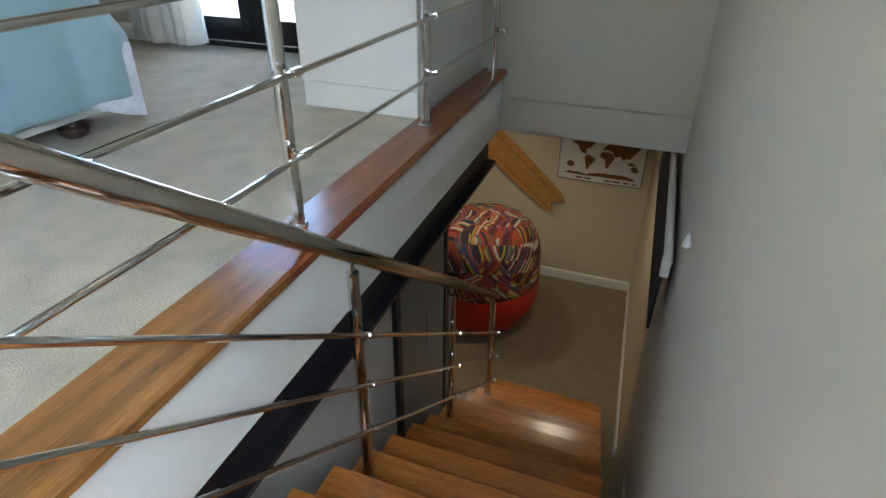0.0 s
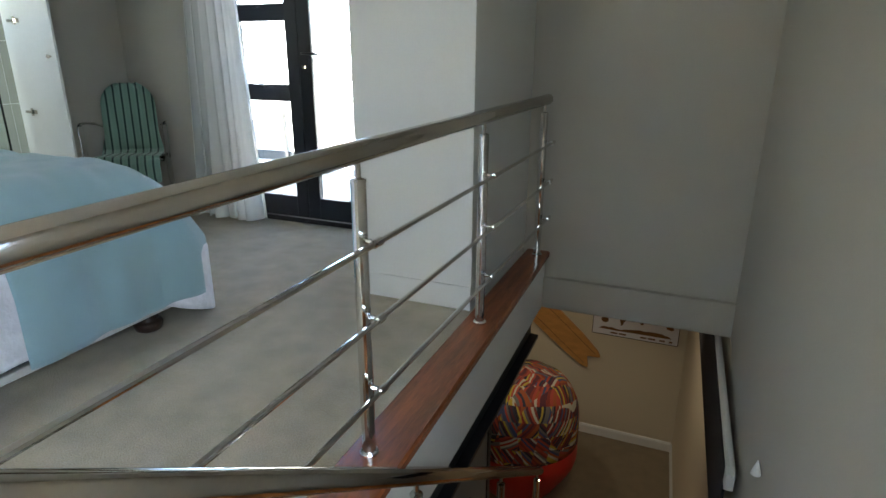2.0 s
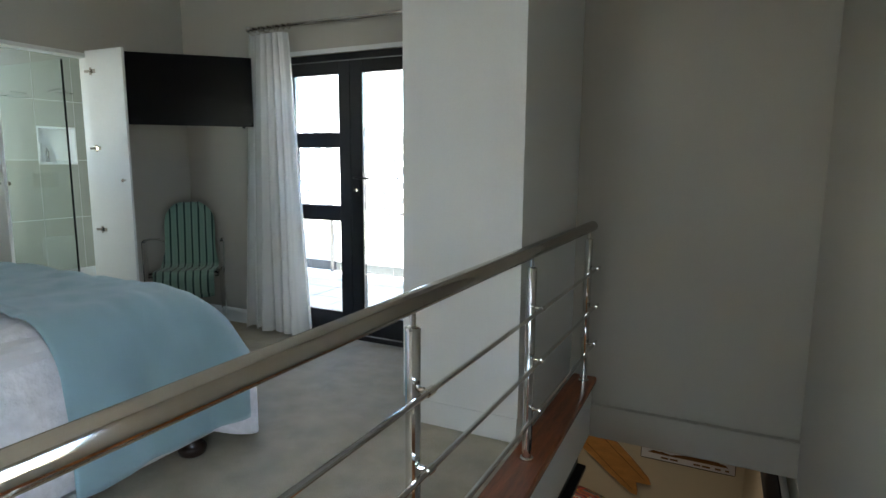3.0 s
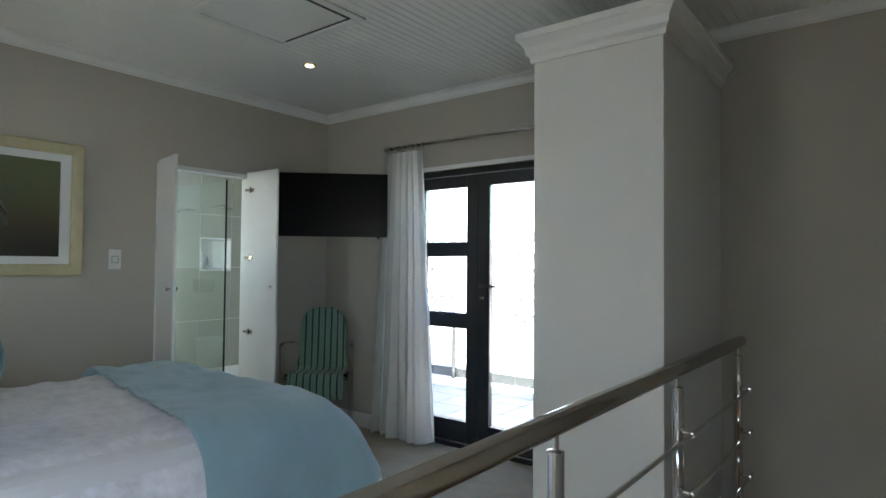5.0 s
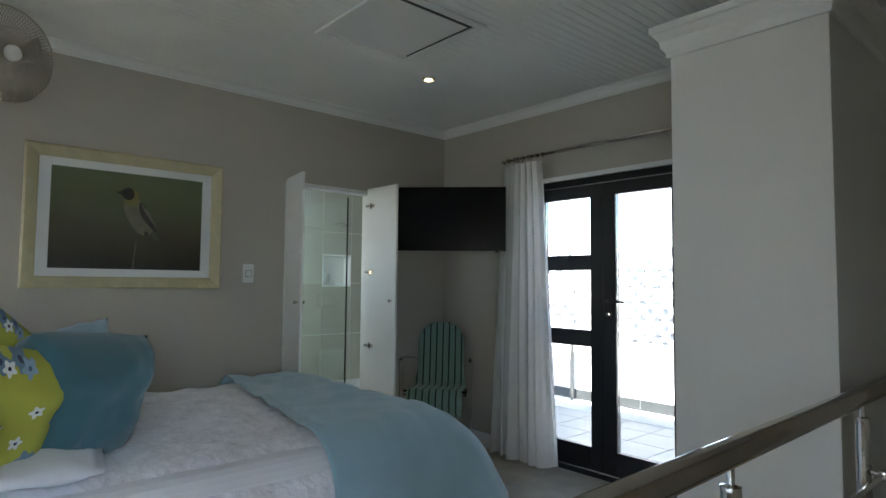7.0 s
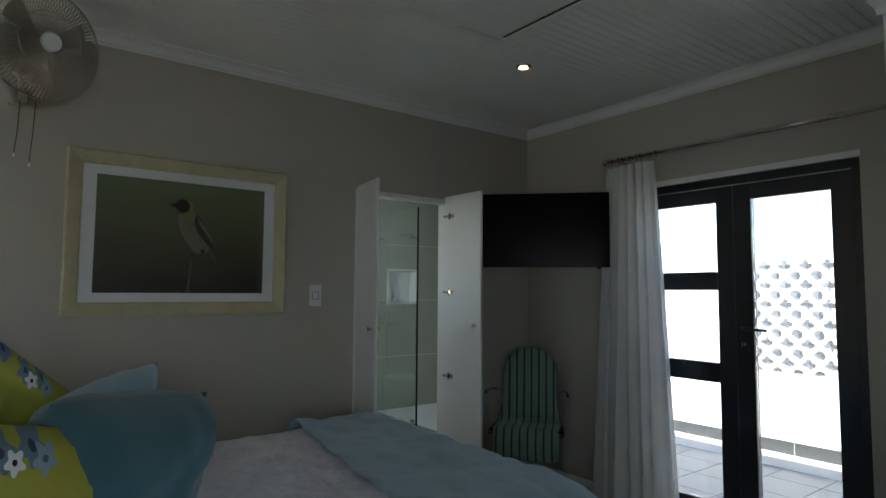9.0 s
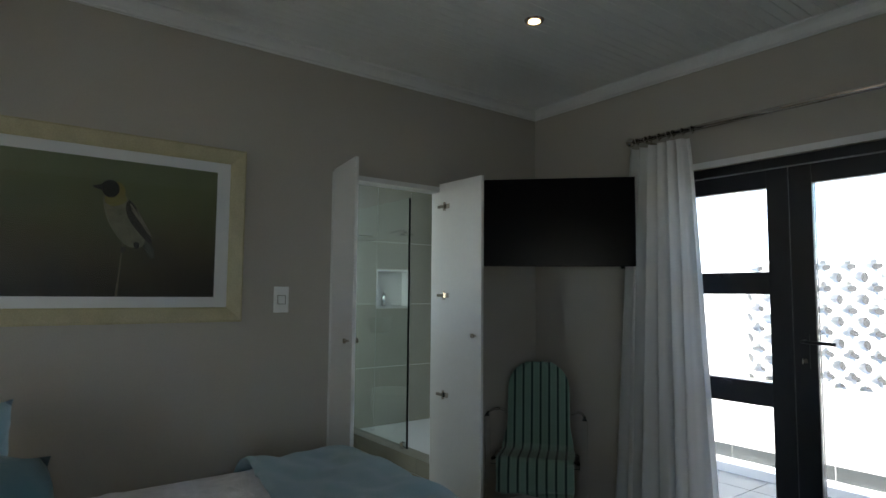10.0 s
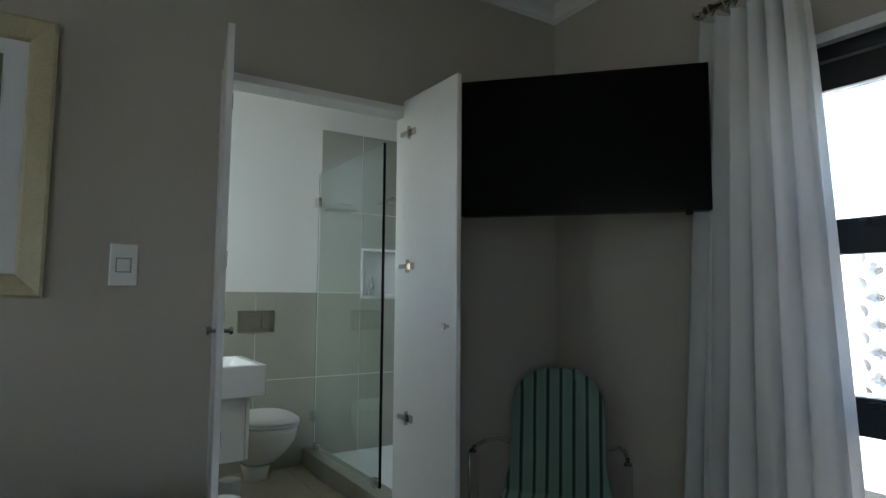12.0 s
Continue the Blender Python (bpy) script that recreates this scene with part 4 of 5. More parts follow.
# ---- wall fan ----
def fan():
    c = Vector((-3.72, -0.012, 2.352))
    f = thing("wall_fan", c, "dull chrome wall fan with a wire cage and two pull cords", "fan")
    front = Vector((0.90, 0.42, -0.12)).normalized()
    rot = front.to_track_quat("Z", "Y").to_matrix().to_4x4()
    for sgn, nm in ((1, "front_cage"), (-1, "rear_cage")):
        bm = bmesh.new()
        tube(bm, [(0.226 * math.cos(a), 0.226 * math.sin(a), 0.0) for a in (2 * math.pi * k / 40 for k in range(41))], 0.003, 6, False)
        bmesh.ops.transform(bm, matrix=Matrix.Translation(front * sgn * 0.003) @ rot, verts=bm.verts)
        cage = part(nm, bm, M["fan_metal"], f)
        bm = bmesh.new()
        tube(bm, [(0.12 * math.cos(a), 0.12 * math.sin(a), sgn * 0.056) for a in (2 * math.pi * k / 40 for k in range(41))], 0.002, 6, False)
        bmesh.ops.transform(bm, matrix=rot, verts=bm.verts)
        part("cage_ring", bm, M["fan_metal"], cage)
        wire = bar([(r * math.cos(0.25 * (r > 0.1)), r * math.sin(0.25 * (r > 0.1)), sgn * h) for r, h in ((0.045, 0.062), (0.11, 0.058), (0.18, 0.037), (0.226, 0.0))], 0.0017, 4)
        first = part("cage_wire", wire, M["fan_metal"], cage)
        first.matrix_basis = rot
        for k in range(1, 90):
            w = new("cage_wire", first.data)
            w.parent = cage
            w.matrix_basis = rot @ Matrix.Rotation(2 * math.pi * k / 90, 4, "Z")
    for k in range(3):
        bm = bmesh.new()
        a0 = 2 * math.pi * k / 3 + 0.4
        grid(bm, 8, 8, lambda u, v: ((0.03 + 0.145 * v) * math.cos(a0 + (u - 0.5) * (0.9 - 0.1 * v)), (0.03 + 0.145 * v) * math.sin(a0 + (u - 0.5) * (0.9 - 0.1 * v)), (u - 0.5) * 0.05))
        bmesh.ops.transform(bm, matrix=rot, verts=bm.verts)
        b = part("blade", bm, M["fan_metal"], f, "", True)
        b.modifiers.new("thick", "SOLIDIFY").thickness = 0.002
    bm = bmesh.new()
    lathe(bm, [(0.038, 0.050), (0.038, 0.064), (0.032, 0.070), (0.01, 0.073)], (0, 0, 0), 24)
    bmesh.ops.transform(bm, matrix=rot, verts=bm.verts)
    part("badge", bm, M["white_plastic"], f, "round maker's badge with plain bar")
    bm = bmesh.new()
    lathe(bm, [(0.02, -0.16), (0.062, -0.15), (0.066, -0.07), (0.05, -0.06)], (0, 0, 0), 24)
    bmesh.ops.transform(bm, matrix=rot, verts=bm.verts)
    part("motor", bm, M["fan_metal"], f)
    back = -front * 0.12
    bm = bmesh.new()
    tube(bm, [back, back + Vector((-0.02, -0.01, -0.10)), (WX + 0.05 - c.x, back.y, -0.17)], 0.018, 10)
    box(bm, WX + 0.001 - c.x, WX + 0.05 - c.x, back.y - 0.05, back.y + 0.05, -0.19, -0.10)
    part("wall_arm", bm, M["fan_metal"], f)
    for k, d in enumerate((0.02, 0.075)):
        x, y, z = WX + 0.09 - c.x, back.y + d - 0.03, -0.42 - 0.035 * k
        cord = part("pull_cord", bar([(x, y, -0.18), (x, y - 0.004, -0.32), (x, y - 0.012, z)], 0.0019, 5), M["cord"], f, "dark beaded cord")
        bm = bmesh.new()
        lathe(bm, [(0.003, -0.012), (0.005, -0.006), (0.003, 0.004)], (x, y - 0.012, z), 8)
        part("cord_end", bm, M["white_plastic"], cord, "white tip")


fan()


# ---- ceiling hatch and downlight ----
def hatch():
    h = thing("ceiling_hatch", (-2.645, 1.52, CZ), "square white ceiling hatch in a narrow frame", "ceiling hatch")
    a, b, w = 0.29, 0.26, 0.045
    part("hatch_frame", boxes((-a - w, -a, -b - w, b + w, -0.014, -0.0005), (a, a + w, -b - w, b + w, -0.014, -0.0005), (-a, a, -b - w, -b, -0.014, -0.0005), (-a, a, b, b + w, -0.014, -0.0005)), M["trim"], h, "", False, 0.003)
    # solid black strips below the panel stand in for the gap's shade
    part("gap_shade", boxes((-a + 0.03, a - 0.001, b - 0.013, b - 0.001, -0.0055, -0.003), (a - 0.034, a - 0.001, -b + 0.03, b - 0.013, -0.0055, -0.003)), M["black"], h, "black strips for the shade in the gap beside the loose panel")
    part("hatch_panel", boxes((-a + 0.008, a - 0.008, -b + 0.008, b - 0.008, -0.003, -0.0006)), M["trim"], h)


hatch()


def downlight(x, y, z, energy):
    d = thing("downlight", (x, y, z), "recessed ceiling downlight with a chrome rim, lit", "downlight")
    bm = bmesh.new()
    lathe(bm, [(0.030, -0.001), (0.032, -0.006), (0.041, -0.006), (0.045, -0.0006)], (0, 0, 0), 24)
    part("rim", bm, M["steel"], d)
    bm = bmesh.new()
    lathe(bm, [(0.022, -0.0095), (0.026, -0.0065)], (0, 0, 0), 20)
    part("lamp", bm, M["lamp"], d)
    s = new("downlight_beam", bpy.data.lights.new("downlight_beam", "SPOT"))
    s.data.energy, s.data.spot_size, s.data.spot_blend, s.data.color, s.data.shadow_soft_size = energy, radians(130), 0.7, (1.0, 0.84, 0.62), 0.03
    s.matrix_world = look((x, y, z - 0.02), (x, y, z - 1))


downlight(-3.12, 2.12, CZ, 0.35)
# one shows as a tread reflection; the rest are added unseen to brighten downstairs
for lx, ly in ((-0.30, 3.95), (-1.5, 4.6), (-2.4, 4.0)):
    downlight(lx, ly, -0.320, 1.5)

# ---- bathroom doorway: two open leaves ----
def bath_doors():
    d = tagged(new("door_2"), "white flush double door leaves standing open to the bathroom", "door", "", "structure")
    part("door_frame", boxes((WX - 0.10, WX + 0.004, 1.618, 1.628, 0.0, 1.984), (WX - 0.10, WX + 0.004, 2.324, 2.334, 0.0, 1.984), (WX - 0.10, WX + 0.004, 1.628, 2.324, 1.958, 1.984)), M["trim"], d)
    for hinge, ang, w, sgn in (((WX + 0.022, 2.296), 1.5, 0.360, 1), ((WX + 0.016, 1.628), -9.8, 0.330, -1)):
        m = Matrix.Translation((hinge[0], hinge[1], 0)) @ Matrix.Rotation(radians(ang), 4, "Z")
        bm = boxes((0.0, w, -0.009, 0.009, 0.012, 1.996))
        bmesh.ops.transform(bm, matrix=m, verts=bm.verts)
        leaf = part("leaf", bm, M["trim"], d, "", False, 0.002)
        side = -1 if sgn > 0 else 1
        for z in (0.16, 0.804, 1.355, 1.86):
            bm = bmesh.new()
            yy = side * 0.010
            box(bm, 0.045, 0.095, min(yy, yy + side * 0.004), max(yy, yy + side * 0.004), z - 0.013, z + 0.013)
            box(bm, 0.0, 0.05, min(yy, yy + side * 0.012), max(yy, yy + side * 0.012), z - 0.008, z + 0.008)
            box(bm, 0.052, 0.060, min(yy, yy + side * 0.012), max(yy, yy + side * 0.012), z - 0.024, z + 0.024)
            bmesh.ops.transform(bm, matrix=m, verts=bm.verts)
            part("hinge", bm, M["steel"], leaf, "concealed steel cup hinge")
        for s2 in ((1, -1) if sgn < 0 else (side,)):
            bm = bmesh.new()
            tube(bm, [(w - 0.045, s2 * 0.009, 1.145), (w - 0.045, s2 * 0.022, 1.145), (w - 0.045, s2 * 0.026, 1.145), (w - 0.045, s2 * 0.034, 1.145)], [0.006, 0.006, 0.012, 0.012], 12)
            bmesh.ops.transform(bm, matrix=m, verts=bm.verts)
            part("knob", bm, M["steel"], leaf, "small steel knob")


bath_doors()

# ---- bathroom ----
BW, BF = -5.75, 0.19
structure("bathroom_floor", boxes((BW, WX - 0.101, 1.2, 4.0, -0.3, BF - 0.008)), M["grout"], "pale grout bed of the bathroom floor", "floor")
structure("bathroom_wall_back", boxes((BW - 0.15, BW, 1.05, 2.90, -0.3, 2.6), (BW - 0.15, BW, 3.24, 4.15, -0.3, 2.6), (BW - 0.15, BW, 2.90, 3.24, -0.3, 1.240), (BW - 0.15, BW, 2.90, 3.24, 1.565, 2.6), (BW - 0.16, BW - 0.11, 2.90, 3.24, 1.240, 1.565)), M["white_wall"], "white painted bathroom wall with a tiled niche", "wall")
structure("bathroom_wall_north", boxes((BW, WX - 0.10, 3.55, 3.70, -0.3, 2.6)), M["tile"], "taupe tiled shower wall", "wall")
# the opening is made up, out of view, to hold the bathroom's fill lamp
structure("bathroom_wall_south", boxes((BW, WX - 0.10, 1.05, 1.20, -0.3, 1.35), (BW, WX - 0.10, 1.05, 1.20, 2.15, 2.6), (BW, -4.87, 1.05, 1.20, 1.35, 2.15), (-4.33, WX - 0.10, 1.05, 1.20, 1.35, 2.15)), M["white_wall"], "white painted bathroom wall with an added unseen opening for the fill lamp", "wall")
structure("bathroom_ceiling", boxes((BW - 0.15, WX - 0.10, 1.05, 3.7, 2.6, 2.7)), M["white_wall"], "white bathroom ceiling", "ceiling")


def shower():
    s = thing("shower_enclosure", (-5.0, 2.57, BF), "frameless glass shower screen on a tiled kerb", "shower")
    w, e = BW + 5.0, 0.82
    kerb = part("kerb", boxes((w + 0.009, e, -0.055, 0.055, 0.0, 0.098)), M["grout"], s, "", False, 0.002)
    n = 4
    for k in range(n):
        a, b = w + 0.012 + (e - w - 0.012) * k / n, w + 0.012 + (e - w - 0.012) * (k + 1) / n
        part("kerb_tile", boxes((a + 0.002, b - 0.002, -0.060, -0.0552, 0.002, 0.103), (a + 0.002, b - 0.002, -0.0552, 0.058, 0.0982, 0.103)), M["tile"], kerb)
    part("shower_tray", boxes((w + 0.009, e, 0.059, 0.975, 0.0, 0.045)), M["ceramic"], s)
    part("floor_drain", boxes((0.02, 0.13, 0.40, 0.51, 0.0452, 0.049)), M["chrome"], s, "square chrome drain")
    p = part("glass_panel", boxes((w + 0.06, 0.235, -0.004, 0.004, 0.116, 1.845)), M["shower_glass"], s)
    p.visible_shadow = False
    part("edge_seal", boxes((0.2355, 0.243, -0.006, 0.006, 0.112, 1.845)), M["matte_black"], s, "dark edge of the glass")
    for z in (0.30, 1.66):
        part("glass_hinge", boxes((w + 0.010, w + 0.085, -0.014, 0.014, z - 0.03, z + 0.03)), M["chrome"], s, "", False, 0.003)
    for x in (w + 0.11, 0.19):
        part("glass_clip", boxes((x - 0.018, x + 0.018, -0.016, 0.016, 0.1035, 0.150)), M["chrome"], s, "", False, 0.003)
    bm = bmesh.new()
    tube(bm, [(w + 0.01, 0.46, 1.70), (w + 0.20, 0.46, 1.715), (w + 0.25, 0.46, 1.69)], 0.008, 8)
    lathe(bm, [(0.01, 0.02), (0.065, 0.006), (0.065, 0.0)], (w + 0.25, 0.46, 1.665), 20)
    part("shower_head", bm, M["chrome"], s)
    bm = bmesh.new()
    tube(bm, [(w + 0.01, 0.07, 1.645), (w + 0.12, 0.09, 1.65), (w + 0.12, 0.21, 1.65), (w + 0.01, 0.23, 1.645)], 0.004, 6)
    shelf = part("shelf", bm, M["chrome"], s, "chrome corner shelf rail")
    part("shelf_glass", boxes((w + 0.010, w + 0.118, 0.06, 0.235, 1.615, 1.621)), M["shower_glass"], shelf)


shower()
NY0, NZ0 = 3.07, 1.4025
n = thing("niche_trim", (BW, NY0, NZ0), "white edging round the shower niche", "trim")
part("edging", boxes((-0.10, 0.013, -0.170, -0.159, -0.163, 0.163), (-0.10, 0.013, 0.159, 0.170, -0.163, 0.163), (-0.10, 0.013, -0.159, 0.159, 0.152, 0.163), (-0.10, 0.013, -0.159, 0.159, -0.163, -0.152)), M["ceramic"], n)
for k, (yy, hgt, r, mm) in enumerate(((-0.11, 0.17, 0.017, "white_plastic"), (-0.06, 0.13, 0.016, "chrome"))):
    bm = bmesh.new()
    lathe(bm, [(r, 0.0), (r, hgt * 0.75), (r * 0.5, hgt * 0.82), (r * 0.5, hgt)], (BW - 0.05, NY0 + yy, NZ0 - 0.151), 14)
    tagged(put(bm, "bottle", M[mm], None, "", True), "small toiletry bottle in the shower niche", "bottle", "bottles in the niche")
bm = bmesh.new()
lathe(bm, [(0.03, 0), (0.045, 0.012), (0.046, 0.016)], (BW - 0.05, NY0 + 0.07, NZ0 - 0.151), 18)
tagged(put(bm, "soap_dish", M["ceramic"], None, "", True), "small white soap dish in the shower niche", "soap dish")


def toilet():
    t = thing("toilet", (BW + 0.009, 2.20, BF), "white wall-hung ceramic toilet with closed lid", "toilet")

    def ring(z, w, l, back=0.0, k=28):
        out = []
        for i in range(k):
            a = 2 * math.pi * i / k
            c, s = math.cos(a), math.sin(a)
            x = l * 0.5 + l * 0.5 * (abs(c) ** 0.75) * (1 if c > 0 else -1)
            out.append((back + x, w * 0.5 * (abs(s) ** 0.8) * (1 if s > 0 else -1), z))
        return out
    def loft(rings):
        bm = bmesh.new()
        rr = [[bm.verts.new(p) for p in r] for r in rings]
        for a, b in zip(rr, rr[1:]):
            for i in range(len(a)):
                bm.faces.new((a[i], a[(i + 1) % len(a)], b[(i + 1) % len(a)], b[i]))
        bm.faces.new(rr[0][::-1]), bm.faces.new(rr[-1])
        return bm
    t.scale = (0.92, 0.92, 0.88)
    part("bowl", loft([ring(0.10, 0.18, 0.24), ring(0.14, 0.22, 0.32), ring(0.22, 0.29, 0.44), ring(0.30, 0.345, 0.52), ring(0.36, 0.36, 0.54), ring(0.385, 0.36, 0.54)]), M["ceramic"], t, "", True)
    part("seat", loft([ring(0.388, 0.365, 0.50, 0.04), ring(0.402, 0.37, 0.505, 0.04), ring(0.408, 0.36, 0.50, 0.04)]), M["white_plastic"], t, "", True)
    part("lid", loft([ring(0.411, 0.37, 0.505, 0.04), ring(0.424, 0.372, 0.508, 0.04), ring(0.436, 0.34, 0.48, 0.05), ring(0.440, 0.24, 0.38, 0.09)]), M["white_plastic"], t, "", True)
    part("outlet_cover", loft([ring(0.0, 0.15, 0.20), ring(0.06, 0.16, 0.21), ring(0.12, 0.18, 0.24)]), M["ceramic"], t, "", True)
    f = thing("flush_plate", (BW + 0.009, 2.20, 1.09), "chrome dual flush plate on the tiled wall", "flush plate")
    part("plate", boxes((0.0005, 0.012, -0.112, 0.112, -0.066, 0.066)), M["chrome"], f, "", False, 0.004)
    part("button", boxes((0.0125, 0.020, -0.095, 0.028, -0.048, 0.048)), M["chrome"], f, "", False, 0.003)
    part("button", boxes((0.0125, 0.020, 0.033, 0.095, -0.048, 0.048)), M["chrome"], f, "", False, 0.003)


toilet()


def vanity():
    v = thing("vanity_unit", (-4.90, 1.205, 0.545), "white wall-hung vanity cabinet below a square basin", "vanity")
    v.scale = (0.9, 0.9, 0.9)
    part("cabinet", boxes((-0.24, 0.24, 0.0, 0.76, 0.0, 0.293)), M["trim"], v, "", False, 0.003)
    part("drawer_front", boxes((-0.24, 0.24, 0.762, 0.780, 0.004, 0.289)), M["trim"], v, "", False, 0.003)
    b = thing("basin", (-4.90, 1.205, 0.8095), "white square ceramic basin on the vanity", "basin")
    b.scale = (0.9, 0.9, 0.9)
    bm = bmesh.new()
    o, i_ = [(-0.26, 0.0), (0.26, 0.0), (0.26, 0.85), (-0.26, 0.85)], [(-0.22, 0.20), (0.22, 0.20), (0.22, 0.815), (-0.22, 0.815)]
    lo = [bm.verts.new((x, y, 0.0)) for x, y in o]
    hi = [bm.verts.new((x, y, 0.15)) for x, y in o]
    ri = [bm.verts.new((x, y, 0.15)) for x, y in i_]
    dn = [bm.verts.new((x * 0.8, 0.48 + (y - 0.48) * 0.8, 0.04)) for x, y in i_]
    bm.faces.new(lo[::-1]), bm.faces.new(dn)
    for k in range(4):
        j = (k + 1) % 4
        for a, c in ((lo, hi), (hi, ri), (ri, dn)):
            bm.faces.new((a[k], a[j], c[j], c[k]))
    part("bowl", bm, M["ceramic"], b, "", False, 0.006, 3)
    bm = bmesh.new()
    tube(bm, [(0, 0.12, 0.15), (0, 0.12, 0.25), (0, 0.13, 0.265), (0, 0.30, 0.255)], 0.016, 10)
    tube(bm, [(0, 0.12, 0.27), (0, 0.20, 0.315)], 0.007, 8)
    part("tap", bm, M["chrome"], b)


vanity()
bm = bmesh.new()
lathe(bm, [(0.10, 0.0), (0.115, 0.01), (0.115, 0.20), (0.118, 0.205), (0.112, 0.235), (0.085, 0.265), (0.03, 0.28)], (-4.49, 1.755, BF), 28)
bin_ = tagged(put(bm, "pedal_bin", M["white_plastic"], None, "", True), "small white pedal bin with a domed lid", "bin")
bm = bmesh.new()
lathe(bm, [(0.119, 0.2), (0.121, 0.207), (0.119, 0.212)], (-4.49, 1.755, BF), 28)
part("lid_band", bm, M["steel"], bin_)
bm = bmesh.new()
lathe(bm, [(0.02, 0.0), (0.055, 0.001), (0.055, 0.099), (0.02, 0.10)], (-5.33, 1.985, BF), 20)
tagged(put(bm, "toilet_roll", M["linen"], None, "", False), "white toilet roll standing on the bathroom floor", "toilet roll")


# ---- foot of the stairs ----
def patchwork():
    """Woven patches of many-coloured stripes, set crosswise."""
    m, n, l, b = nodes_of("striped_patchwork")
    co = n.new("ShaderNodeTexCoord")
    cell = n.new("ShaderNodeVectorMath")
    cell.operation = "SNAP"
    cell.inputs[1].default_value = (0.13, 0.13, 0.13)
    turn = n.new("ShaderNodeVectorRotate")
    turn.inputs["Axis"].default_value, turn.inputs["Angle"].default_value = (0.4, 0.2, 0.9), 0.6
    l.new(co.outputs["Object"], turn.inputs["Vector"])
    l.new(turn.outputs["Vector"], cell.inputs[0])
    pick = n.new("ShaderNodeTexWhiteNoise")
    l.new(cell.outputs["Vector"], pick.inputs["Vector"])
    sepc = n.new("ShaderNodeSeparateColor")
    l.new(pick.outputs["Color"], sepc.inputs["Color"])
    side = n.new("ShaderNodeMath")
    side.operation, side.inputs[1].default_value = "GREATER_THAN", 0.5
    l.new(sepc.outputs["Red"], side.inputs[0])
    dots = []
    for way in ((0.85, 0.2, 0.5), (-0.2, 0.85, -0.5)):
        dp = n.new("ShaderNodeVectorMath")
        dp.operation = "DOT_PRODUCT"
        dp.inputs[1].default_value = way
        l.new(turn.outputs["Vector"], dp.inputs[0])
        dots.append(dp.outputs["Value"])
    sel = n.new("ShaderNodeMix")
    l.new(side.outputs[0], sel.inputs["Factor"])
    l.new(dots[0], sel.inputs["A"])
    l.new(dots[1], sel.inputs["B"])
    ad = n.new("ShaderNodeMath")
    ad.operation = "ADD"
    l.new(sel.outputs["Result"], ad.inputs[0])
    l.new(sepc.outputs["Green"], ad.inputs[1])
    nz = n.new("ShaderNodeTexWhiteNoise")
    nz.noise_dimensions = "1D"
    st = n.new("ShaderNodeMath")
    st.operation, st.inputs[1].default_value = "SNAP", 0.0145
    l.new(ad.outputs[0], st.inputs[0])
    l.new(st.outputs[0], nz.inputs["W"])
    ramp = n.new("ShaderNodeValToRGB")
    ramp.color_ramp.interpolation = "CONSTANT"
    cols = [(0.02, 0.02, 0.03), (0.20, 0.03, 0.02), (0.42, 0.30, 0.04), (0.03, 0.03, 0.05), (0.30, 0.07, 0.02), (0.05, 0.06, 0.13), (0.45, 0.42, 0.33), (0.09, 0.02, 0.03), (0.14, 0.12, 0.11), (0.35, 0.05, 0.03)]
    e = ramp.color_ramp.elements
    e[0].position, e[0].color = 0.0, (*cols[0], 1)
    e[1].position, e[1].color = 0.1, (*cols[1], 1)
    for i, c in enumerate(cols[2:], 2):
        k = e.new(i / 10)
        k.color = (*c, 1)
    l.new(nz.outputs["Value"], ramp.inputs["Fac"])
    l.new(ramp.outputs["Color"], b.inputs["Base Color"])
    b.inputs["Roughness"].default_value = 0.9
    return m


M["patchwork"] = patchwork()


def bean_bag():
    b = thing("bean_bag", (-1.24, 4.52, LOW), "round bean bag with striped patchwork top and red base", "bean bag")
    def body(z0, z1, prof, seed):
        bm = bmesh.new()
        def f(u, v):
            a = 2 * math.pi * u
            r, z = prof(v)
            k = 1 + 0.035 * noise.noise((math.cos(a) * 1.6, math.sin(a) * 1.6, v * 2 + seed))
            return (r * k * math.cos(a), r * k * math.sin(a), z + 0.02 * noise.noise((math.cos(a) * 2, math.sin(a) * 2, seed + v)))
        vs = grid(bm, 48, 18, f, True)
        bm.faces.new([r[-1] for r in vs])
        bm.faces.new([r[0] for r in vs][::-1])
        return bm
    part("red_base", body(0, 0.35, lambda v: (0.40 + 0.16 * math.sin(min(1, v * 1.3) * math.pi / 2) - 0.02 * max(0, v - 0.7), 0.53 * v + 0.02 if v > 0 else 0.021), 3), M["red"], b, "shiny red vinyl base", True)
    part("patchwork_top", body(0.3, 0.85, lambda v: (0.555 * math.cos(max(0.0, (v - 0.25) / 0.75) * math.pi / 2 * 0.985) ** 0.55 + 0.004, 0.52 + 0.25 * min(1, v / 0.25) + 0.37 * math.sin(max(0.0, (v - 0.25) / 0.75) * math.pi / 2)), 5), M["patchwork"], b, "many-coloured striped patchwork top", True)


bean_bag()


